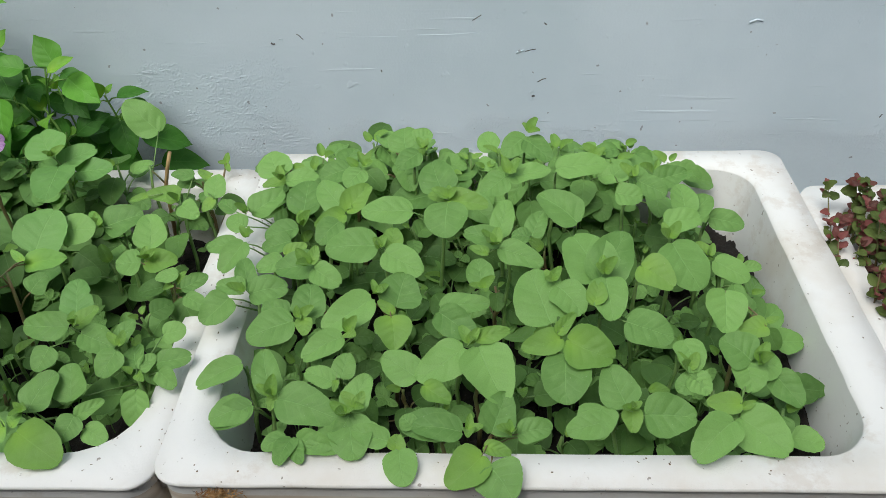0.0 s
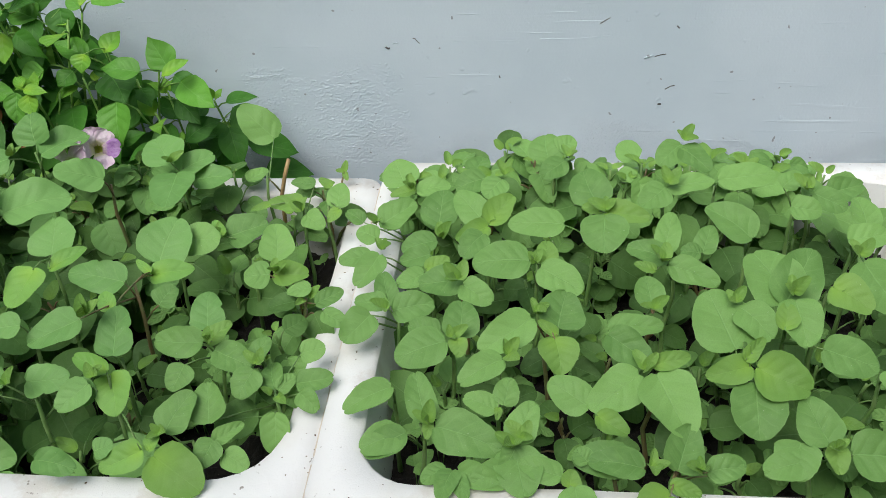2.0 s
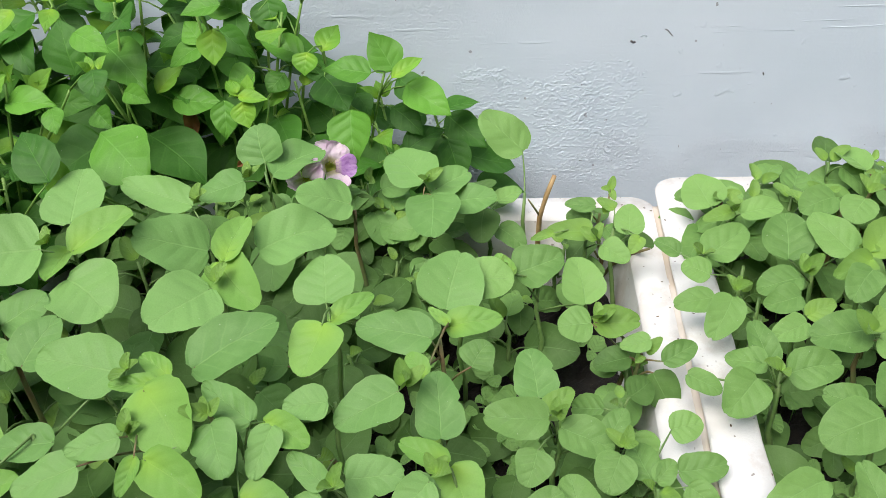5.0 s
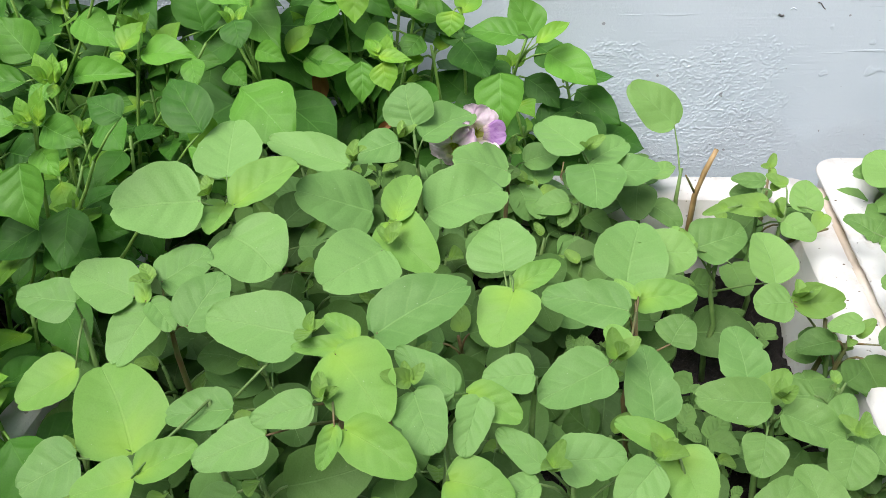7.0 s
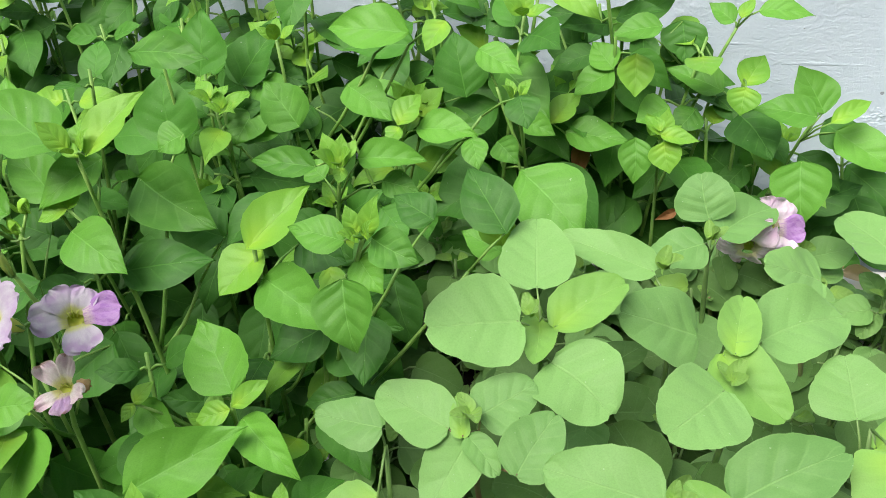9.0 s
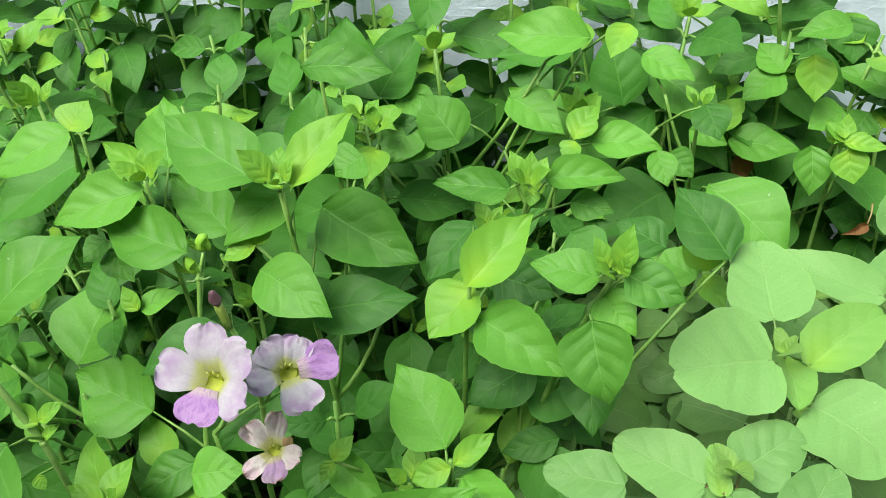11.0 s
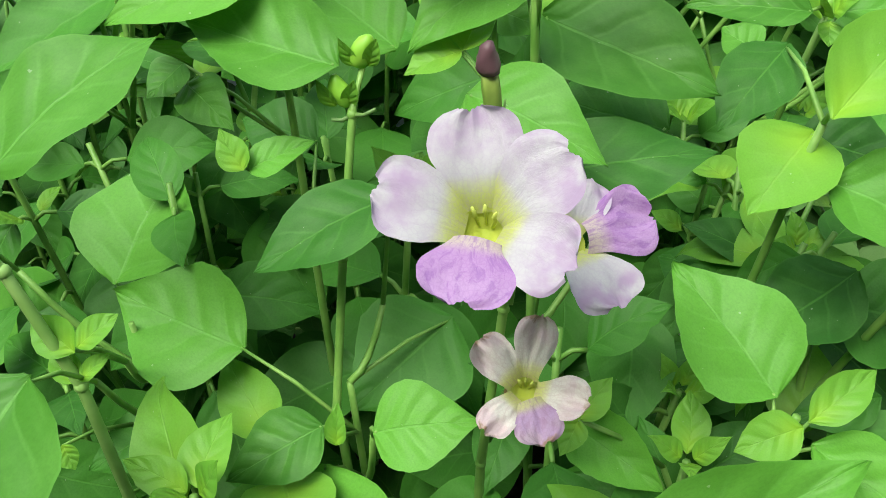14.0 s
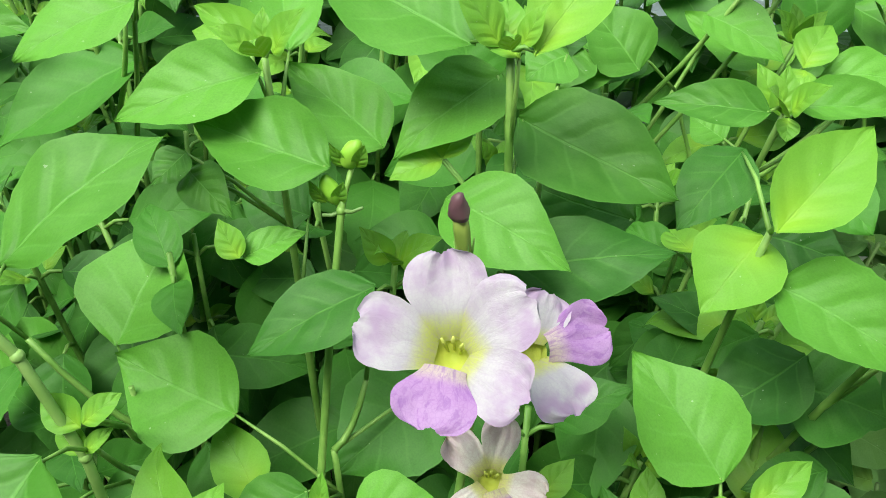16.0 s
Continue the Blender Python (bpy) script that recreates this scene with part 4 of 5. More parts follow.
rng = rng_of(5)
n = 0
for i in range(9):
    for j in range(7):
        x = 0.052 + 0.455 * (i + rng.uniform(0.1, 0.9)) / 9
        y = 0.052 + 0.365 * (j + rng.uniform(0.1, 0.9)) / 7
        n += 1
        if y < 0.085 or (x < 0.09 and y < 0.14):
            continue
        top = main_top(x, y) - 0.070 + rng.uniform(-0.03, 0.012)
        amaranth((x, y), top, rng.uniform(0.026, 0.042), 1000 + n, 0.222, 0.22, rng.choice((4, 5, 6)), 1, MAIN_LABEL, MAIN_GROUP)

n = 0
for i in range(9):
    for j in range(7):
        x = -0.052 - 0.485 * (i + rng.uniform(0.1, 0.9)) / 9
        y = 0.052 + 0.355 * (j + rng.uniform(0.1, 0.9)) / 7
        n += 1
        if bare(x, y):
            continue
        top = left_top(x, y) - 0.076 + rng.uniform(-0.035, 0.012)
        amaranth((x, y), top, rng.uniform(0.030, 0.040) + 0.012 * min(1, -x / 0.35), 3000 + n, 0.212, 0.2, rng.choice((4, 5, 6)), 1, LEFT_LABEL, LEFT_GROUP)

for k in range(30):
    x, y = 0.035 + 0.43 * (k + rng.uniform(0.1, 0.9)) / 30, rng.uniform(0.375, 0.428)
    amaranth((x, y), main_top(x, y) + rng.uniform(-0.040, -0.016), rng.uniform(0.030, 0.042), 2000 + k, 0.222, 0.9, 6, 2, MAIN_LABEL, MAIN_GROUP)
for k in range(30):
    x, y = -0.04 - 0.50 * (k + rng.uniform(0.1, 0.9)) / 30, rng.uniform(0.375, 0.418)
    if x > -0.19 and k % 3:
        continue
    amaranth((x, y), rng.uniform(0.288, 0.318) + 0.03 * min(1, -x / 0.4), rng.uniform(0.026, 0.036), 4000 + k, 0.212, 0.5, 6, 2, LEFT_LABEL, LEFT_GROUP)

for k in range(11):
    x, y = rng.uniform(-0.062, -0.038), 0.10 + 0.27 * (k + rng.random()) / 11
    if y > 0.255:
        continue
    amaranth((x, y), rng.uniform(0.296, 0.315), rng.uniform(0.026, 0.034), 4500 + k, 0.212, 0.6, 5, 2, LEFT_LABEL, LEFT_GROUP)

for k in range(8):
    x, y = rng.uniform(0.495, 0.520), 0.075 + 0.25 * (k + rng.random()) / 8
    amaranth((x, y), rng.uniform(0.278, 0.300), rng.uniform(0.022, 0.032), 4700 + k, 0.222, 0.4, 5, 1, MAIN_LABEL, MAIN_GROUP)


def sprouts(x0, x1, y0, y1, z, count, seed, label):
    """Tiny two-leaved seedlings that nobody could count, low between the big ones."""
    rng, bm = rng_of(seed), bmesh.new()
    for _ in range(count):
        x, y, h = rng.uniform(x0, x1), rng.uniform(y0, y1), rng.uniform(0.008, 0.045)
        if x < 0 and bare(x, y) and rng.random() < 0.75:
            continue
        tube(bm, [(x, y, z), (x + rng.uniform(-0.004, 0.004), y, z + h)], [0.0006, 0.0005], 3)
        for k in range(rng.choice((2, 2, 3, 4))):
            m = leaf_pose((x, y, z + h), rng.uniform(0, 360), rng.uniform(-25, 25), rng.uniform(0.009, 0.021))
            leaf_grid(bm, rng.uniform(0.6, 0.8), round_blade, rng, 4, 2, 0.1, 0.2, 0.01, m=m)
    tagged(part("seedlings", bm, AMARANTH), label, "seedlings", kind="stuff")


sprouts(0.05, 0.50, 0.045, 0.43, 0.222, 200, 7, "tiny green seedlings low in the foam box")
sprouts(-0.55, -0.045, 0.05, 0.42, 0.212, 260, 8, "tiny green seedlings on the dark soil")


# ---- violet shrub behind and beside the overgrown box ----
VI_LABEL, VI_GROUP = "leafy creeping violet shoot with pointed glossy green leaves", "violet shoots by the wall"


def violet(root, tip, size, seed, pairs=6, bare=0.35, tuft=True, label=VI_LABEL):
    """One shoot: a jointed stem with opposite pairs of pointed leaves, each pair crossing the last, and a bright tuft at its tip."""
    rng = rng_of(seed)
    root, tip = Vector(root), Vector(tip)
    plant = thing("violet_plant", root, label, "flowering shrub", VI_GROUP)
    bm = bmesh.new()
    side = Vector((rng.uniform(-1, 1), rng.uniform(-1, 0.4), 0)) * 0.03
    steps = 9
    way = [root.lerp(tip, k / steps) + side * math.sin(math.pi * k / steps) for k in range(steps + 1)]
    tube(bm, way, [0.0026 - 0.0013 * k / steps for k in range(steps + 1)])

    def along(s):
        k = min(steps - 1, int(s * steps))
        return way[k].lerp(way[k + 1], s * steps - k)

    a0 = rng.uniform(0, 180)
    for k in range(pairs):
        s = bare + (0.97 - bare) * (k / max(1, pairs - 1)) ** 0.9
        joint = along(s)
        grown = 1 - 0.55 * max(0, (k - pairs * 0.62) / (pairs * 0.38))
        for half in (0, 180):
            az = a0 + 90 * k + half + rng.uniform(-22, 22)
            out = Vector((math.cos(radians(az)), math.sin(radians(az)), 0.35))
            length = size * grown * rng.uniform(0.75, 1.12)
            base = joint + out * length * rng.uniform(0.16, 0.34)
            if base.y > 0.60:
                continue
            tube(bm, arc(joint, base, 0.002, 2), [0.0011, 0.0010, 0.0009], 5)
            droop = rng.uniform(-48, -4) if grown > 0.8 else rng.uniform(-20, 30)
            m = leaf_pose(base, az, droop - (10 if math.sin(radians(az)) < -0.2 else -8), length, (rng.uniform(-0.25, 0.25), -0.5, 0.8), rng.uniform(-16, 16))
            if (m @ Vector((0, 1, 0))).y > 0.612:
                continue
            bright = k >= pairs - 1 and seed % 3 == 0
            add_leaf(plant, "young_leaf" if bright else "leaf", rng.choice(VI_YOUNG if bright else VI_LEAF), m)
        if rng.random() < 0.15 and k < pairs - 1:
            for half in (40, 220):
                az = a0 + 90 * k + half
                base = joint + 0.004 * Vector((math.cos(radians(az)), math.sin(radians(az)), 0.6))
                add_leaf(plant, "young_leaf", rng.choice(VI_YOUNG), leaf_pose(base, az, 25, size * rng.uniform(0.25, 0.4)))
    if tuft:
        for k in range(4):
            az = a0 + 45 + 90 * k
            base = tip + 0.002 * Vector((math.cos(radians(az)), math.sin(radians(az)), 0.5))
            add_leaf(plant, "young_leaf", rng.choice(VI_YOUNG), leaf_pose(base, az, rng.uniform(20, 65), size * rng.uniform(0.22, 0.4)))
    part("stem", bm, STEM_VIOLET, plant)
    return plant


def violet_own(rx, ry, tx, ty, top, leaves, young, old_shaded=()):
    """A shoot that bears leaves of its own places: root, then tip, in mm."""
    rng = rng_of(rx * 5 + ry)
    root, tip = Vector((rx, ry, 0)) / 1000, Vector((tx, min(590, ty + 12), top - 14)) / 1000
    plant = thing("violet_plant", root, VI_LABEL, "flowering shrub", VI_GROUP)
    bm = bmesh.new()
    mid = Vector((root.x * 0.7 + tip.x * 0.3, root.y * 0.7 + tip.y * 0.3, tip.z * 0.62))
    way = [((1 - q) ** 2) * root + 2 * q * (1 - q) * mid + q * q * tip for q in [k / 12 for k in range(13)]]
    tube(bm, way, [0.0026 - 0.0014 * k / 12 for k in range(13)])
    for specs, meshes, name in ((leaves, VI_FULL, "leaf"), (young, VI_BRIGHT, "young_leaf"), (old_shaded, VI_DARK, "leaf")):
        for spec in specs:
            base = Vector(spec[:3]) / 1000
            joint = min(way, key=lambda w: abs(w.z - base.z + 0.016))
            if (joint - base).length > 0.05:
                out = base + (joint - base).normalized() * 0.028 + Vector((0, 0.006, -0.016))
                flat = (out - joint).xy.length
                fork = min(way, key=lambda w: abs(w.z - out.z + 1.5 * flat))
                bend = fork.lerp(out, 0.55) - Vector((0, 0, 0.012))
                tube(bm, [((1 - q) ** 2) * fork + 2 * q * (1 - q) * bend + q * q * out for q in (0, 0.25, 0.5, 0.75, 1)], [0.0015, 0.0014, 0.0013, 0.0012, 0.0011])
                joint = out
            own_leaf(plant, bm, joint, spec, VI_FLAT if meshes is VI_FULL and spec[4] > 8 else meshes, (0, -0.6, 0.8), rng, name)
    if 160 < ty < 450 and len(leaves) > 1:
        for k in range(4):
            az = rx * 3 + 90 * k
            base = tip + 0.003 * Vector((math.cos(radians(az)), math.sin(radians(az)), 0.5))
            add_leaf(plant, "young_leaf", rng.choice(VI_YOUNG), leaf_pose(base, az, rng.uniform(35, 70), rng.uniform(0.012, 0.021)))
    part("stem", bm, STEM_VIOLET, plant)


# violet shoots that stand out: root, tip and height, then full, young and shade-darkened older leaves
violet_own(-795, 185, -795, 155, 400, ((-817, 192, 383, 74, 36, 57, 94), (-773, 95, 429, -105, -36, 71, 76), (-846, 150, 446, 104, 36, 38, 66), (-795, 120, 337, -49, -30, 41, 120), (-880, 200, 337, 175, 4, 69, 72), (-863, 215, 330, 163, 12, 73, 55)), ((-778, 118, 416, 163, 31, 17, 68), (-777, 118, 418, 40, 26, 15, 59), (-795, 118, 376, -36, -47, 9, 97)), ((-793, 165, 338, -148, -22, 33, 67),))
violet_own(-712, 170, -712, 145, 392, ((-719, 145, 369, -149, -21, 36, 66), (-685, 99, 418, 9, 7, 27, 78), (-719, 142, 354, -86, -37, 54, 106), (-753, 166, 380, 166, 10, 57, 75)), ((-712, 138, 368, 93, 60, 14, 50),), ((-695, 168, 445, -150, -21, 47, 55), (-683, 190, 383, -137, -27, 48, 91)))
violet_own(-606, 165, -577, 129, 412, ((-581, 149, 397, 135, 28, 49, 69), (-572, 139, 390, -29, -20, 47, 46), (-621, 93, 373, 30, 20, 73, 48), (-640, 147, 381, -25, -18, 35, 55)), ((-576, 137, 398, -159, -15, 20, 68), (-575, 137, 400, 36, 24, 24, 49), (-636, 138, 391, 50, 30, 16, 63), (-636, 138, 391, -118, -34, 12, 68)), ((-620, 207, 381, -91, -37, 47, 64), (-640, 160, 342, -50, -30, 41, 72)))
violet_own(-612, 240, -574, 181, 476, ((-570, 189, 446, -24, -17, 51, 60),), ((-574, 185, 467, 47, 29, 47, 54), (-574, 201, 456, -129, -30, 34, 84)), ((-579, 235, 470, -129, -30, 39, 63), (-571, 235, 437, -13, -9, 35, 80), (-536, 290, 430, -40, -26, 29, 92), (-551, 215, 384, -12, -9, 40, 96), (-533, 200, 356, -164, -12, 33, 57), (-547, 215, 398, -148, -22, 44, 72)))
violet_own(-612, 250, -506, 168, 498, ((-512, 172, 487, 173, 5, 31, 62), (-502, 182, 483, -19, -13, 28, 75), (-515, 168, 467, -63, -57, 38, 81), (-512, 185, 468, -41, -26, 24, 79)), ((-506, 182, 482, 54, 53, 15, 52),), ((-484, 230, 464, 158, 15, 28, 75), (-450, 260, 438, 132, 29, 49, 66), (-518, 200, 418, -82, -37, 40, 70)))
violet_own(-612, 320, -558, 273, 477, ((-566, 269, 470, 178, 1, 44, 43), (-551, 299, 460, 1, 1, 45, 48), (-576, 300, 443, 150, 21, 19, 98), (-537, 300, 444, -10, -7, 26, 68)), ((-558, 285, 461, 89, 60, 21, 59), (-556, 285, 461, -95, -37, 11, 85)), ())
violet_own(-657, 211, -655, 170, 534, ((-661, 207, 504, -139, -26, 44, 61), (-657, 226, 481, -21, -15, 62, 61), (-674, 180, 473, -22, -16, 46, 63), (-665, 182, 522, 155, 17, 63, 55), (-643, 260, 492, -146, -23, 19, 127)), ((-648, 180, 520, 53, 31, 44, 49), (-652, 180, 519, 153, 19, 16, 47), (-676, 186, 483, -157, -17, 18, 68), (-676, 186, 483, 67, 35, 20, 73)), ((-656, 186, 443, 9, 7, 57, 53), (-613, 230, 441, 167, 9, 47, 67)))
violet_own(-745, 226, -738, 191, 520, ((-740, 203, 502, -160, -15, 52, 54), (-738, 225, 501, 112, 35, 43, 63), (-712, 182, 479, 167, 10, 55, 55), (-700, 205, 476, 150, 21, 53, 51), (-742, 172, 448, 24, 17, 23, 54), (-771, 200, 471, -129, -30, 17, 90), (-772, 200, 464, -33, -22, 27, 62)), ((-737, 208, 506, 157, 16, 37, 34), (-742, 170, 449, 145, 47, 15, 65)), ((-742, 235, 427, 169, 8, 34, 80),))
violet_own(-854, 295, -854, 270, 521, ((-804, 245, 511, -151, -20, 53, 56), (-922, 271, 489, -3, -2, 51, 49)), ((-790, 225, 521, 64, 34, 19, 117),), ((-836, 285, 471, -142, -25, 75, 57), (-887, 285, 475, -149, -21, 49, 59), (-872, 270, 429, -171, -7, 47, 87)))
violet_own(-625, 393, -539, 368, 473, ((-530, 358, 452, -3, -2, 44, 54), (-491, 355, 450, -66, -34, 26, 66), (-584, 379, 473, -29, -20, 46, 60), (-665, 401, 461, -28, -19, 36, 76)), ((-540, 350, 458, 56, 32, 27, 71), (-539, 350, 457, -122, -33, 14, 102)), ((-462, 380, 469, -67, -35, 26, 91), (-618, 390, 450, -122, -33, 26, 112)))
violet_own(-687, 335, -687, 310, 535, ((-678, 278, 535, -2, -2, 53, 43),), (), ((-687, 310, 455, 114, 58, 50, 86), (-692, 370, 479, 91, 60, 48, 79)))
violet_own(-625, 387, -629, 362, 520, ((-613, 352, 452, 153, 40, 42, 80), (-645, 355, 464, -113, -35, 31, 94), (-654, 342, 444, 20, 15, 39, 45), (-693, 345, 445, -19, -14, 36, 60), (-532, 370, 516, 178, 1, 58, 53)), ((-510, 380, 520, -118, -34, 25, 72),), ((-680, 400, 461, 38, 44, 57, 68), (-547, 430, 484, -174, -4, 55, 46)))
violet_own(-625, 445, -543, 420, 443, ((-548, 393, 443, 151, 20, 52, 59), (-541, 424, 419, -2, -1, 46, 64)), ((-547, 420, 431, 33, 40, 29, 70), (-545, 420, 430, -149, -21, 23, 77)), ((-513, 440, 438, 118, 57, 51, 80), (-482, 400, 394, -148, -22, 57, 94)))
violet_own(-465, 520, -465, 377, 477, ((-495, 472, 453, -41, -26, 69, 57), (-502, 440, 477, -25, -18, 41, 57), (-458, 355, 426, -38, -25, 66, 73), (-468, 430, 426, -19, -14, 28, 68), (-482, 400, 423, -38, -25, 24, 87), (-462, 305, 392, 161, 14, 32, 73)), ((-458, 286, 411, 126, 55, 31, 74), (-459, 302, 396, -52, -31, 23, 74)), ())
violet_own(-405, 520, -405, 462, 494, ((-439, 457, 404, -6, -5, 50, 58), (-405, 474, 450, -147, -22, 36, 73), (-405, 470, 452, 134, 28, 29, 78), (-372, 450, 494, -168, -9, 35, 62)), ((-450, 452, 413, 46, 28, 35, 59), (-389, 462, 468, -84, -60, 32, 78)), ((-357, 530, 469, -76, -59, 34, 98),))
violet_own(-367, 520, -367, 430, 423, ((-385, 442, 410, -87, -60, 35, 69), (-362, 470, 423, -155, -18, 28, 100), (-341, 490, 413, -131, -30, 25, 95)), ((-364, 430, 414, -65, -58, 24, 97), (-367, 430, 419, -7, -5, 28, 46), (-367, 430, 419, 135, 28, 20, 51), (-367, 430, 422, 117, 34, 13, 63)), ())
violet_own(-307, 525, -307, 500, 443, ((-322, 496, 426, 162, 13, 48, 55),), ((-307, 503, 427, 56, 32, 31, 77), (-309, 465, 443, -105, -58, 21, 114)), ((-307, 500, 405, -51, -30, 46, 93), (-305, 520, 342, 145, 23, 40, 115)))
violet_own(-325, 545, -250, 492, 419, ((-256, 471, 419, 175, 4, 46, 60), (-243, 513, 402, 142, 48, 43, 78), (-232, 512, 388, -31, -21, 55, 64), (-269, 428, 405, -80, -59, 47, 83)), ((-242, 490, 405, 29, 20, 35, 44),), ((-203, 581, 320, -36, -24, 58, 61), (-241, 520, 392, -33, -22, 40, 74)))
violet_own(-420, 545, -318, 492, 487, ((-304, 504, 487, -6, -4, 39, 48), (-320, 505, 477, 145, 23, 25, 63), (-381, 520, 461, 159, 15, 46, 75)), ((-316, 500, 482, 56, 32, 20, 50),), ((-346, 540, 454, -115, -56, 42, 96), (-387, 540, 399, 141, 49, 43, 86), (-430, 530, 442, 163, 13, 42, 86), (-480, 520, 478, -150, -21, 37, 116), (-309, 545, 363, -43, -51, 48, 87)))


rng = rng_of(21)
for k in range(84):
    x = -0.20 - 1.0 * (k + rng.uniform(0.1, 0.9)) / 84
    y = rng.uniform(0.51, 0.59)
    high = rng.uniform(0.29, 0.375) if x > -0.31 else rng.uniform(0.40, 0.53) if x > -0.56 else rng.uniform(0.42, 0.58)
    high = min(high, 0.36 + 1.6 * max(0.0, -0.30 - x))
    lean = rng.uniform(-0.05, 0.03)
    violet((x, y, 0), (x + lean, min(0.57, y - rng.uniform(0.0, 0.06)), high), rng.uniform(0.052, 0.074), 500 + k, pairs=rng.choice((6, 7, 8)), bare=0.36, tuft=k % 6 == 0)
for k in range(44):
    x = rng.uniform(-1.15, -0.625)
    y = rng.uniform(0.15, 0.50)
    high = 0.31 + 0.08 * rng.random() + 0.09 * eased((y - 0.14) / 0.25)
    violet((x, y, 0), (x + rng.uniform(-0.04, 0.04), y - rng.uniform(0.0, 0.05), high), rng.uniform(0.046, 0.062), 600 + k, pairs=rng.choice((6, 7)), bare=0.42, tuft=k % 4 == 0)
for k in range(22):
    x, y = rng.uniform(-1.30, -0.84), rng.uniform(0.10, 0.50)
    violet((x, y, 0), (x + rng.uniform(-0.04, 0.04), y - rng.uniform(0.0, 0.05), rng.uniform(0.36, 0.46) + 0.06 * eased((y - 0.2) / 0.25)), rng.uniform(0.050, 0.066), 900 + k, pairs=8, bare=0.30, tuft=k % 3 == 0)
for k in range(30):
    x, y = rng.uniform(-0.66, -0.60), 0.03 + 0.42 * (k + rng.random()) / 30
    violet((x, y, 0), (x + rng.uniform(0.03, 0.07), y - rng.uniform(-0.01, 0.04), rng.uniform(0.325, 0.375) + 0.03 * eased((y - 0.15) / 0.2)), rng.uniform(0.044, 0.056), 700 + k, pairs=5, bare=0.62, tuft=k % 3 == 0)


# ---- flowers ----
def petal(bm, rows, cols, length, width, az, flare, ruffle, seed, twist=0.0, inner=0.17, palate=0.0):
    """A broad, ruffled petal in a flower that faces +z: az round the face, flare the lean along its axis."""
    uv = bm.loops.layers.uv.verify()
    rng = rng_of(seed)
    ph, lean = rng.uniform(0, 6), rng.uniform(-0.06, 0.06)
    turn = Matrix.Rotation(radians(az), 4, "Z")
    grid = []
    for i in range(rows + 1):
        s = i / rows
        w = width * ((0.27 + 0.23 * eased(s / 0.60)) if s < 0.60 else 0.06 + 0.44 * max(0.0, 1 - ((s - 0.60) / 0.405) ** 3.0) ** (1 / 2.3))
        w *= 1 + 0.03 * math.sin(8 * s + ph) + 0.006 * math.sin(37 * s + ph)
        row = []
        for j in range(cols + 1):
            u = 2 * j / cols - 1
            r = length * (inner + (1.02 - inner) * s) * (1 + s * (0.03 * math.sin(4 * u + ph) + 0.006 * math.sin(19 * u + 2 * ph)))
            crinkle = noise.noise(Vector((u * 3.1, s * 2.2, seed * 1.7))) + 0.4 * noise.noise(Vector((u * 8, s * 5, seed * 2.3)))
            z = flare * length * (s ** 1.5) * 0.5 - 0.36 * length * (1 - s) ** 4 + ruffle * length * s * (math.sin(4.5 * u + ph + 3 * s) * (0.4 + abs(u)) + 1.5 * crinkle) + 0.05 * length * abs(u) ** 2 + palate * length * (1 - s) ** 3 * (1 - 0.7 * u * u)
            row.append(bm.verts.new(turn @ Vector((r, u * w + (twist + lean) * s * length, z))))
        grid.append(row)
    for i in range(rows):
        for j in range(cols):
            f = bm.faces.new((grid[i][j], grid[i][j + 1], grid[i + 1][j + 1], grid[i + 1][j]))
            for loop, (a, b) in zip(f.loops, ((j, i), (j + 1, i), (j + 1, i + 1), (j, i + 1))):
                loop[uv].uv = (a / cols, b / rows)


def turned(bm, prof, r, m, n=16):
    """A turned shell from radius and height pairs, both in petal lengths."""
    uv = bm.loops.layers.uv.verify()
    rings = [[bm.verts.new(m @ Vector((r * a * math.cos(q * math.tau / n), r * a * math.sin(q * math.tau / n), r * b))) for q in range(n)] for a, b in prof]
    for i in range(len(prof) - 1):
        for q in range(n):
            f = bm.faces.new((rings[i][q], rings[i][(q + 1) % n], rings[i + 1][(q + 1) % n], rings[i + 1][q]))
            for loop, b in zip(f.loops, (i, i, i + 1, i + 1)):
                loop[uv].uv = (q / n, 1 - b / (len(prof) - 1))
    bm.faces.new(rings[-1])


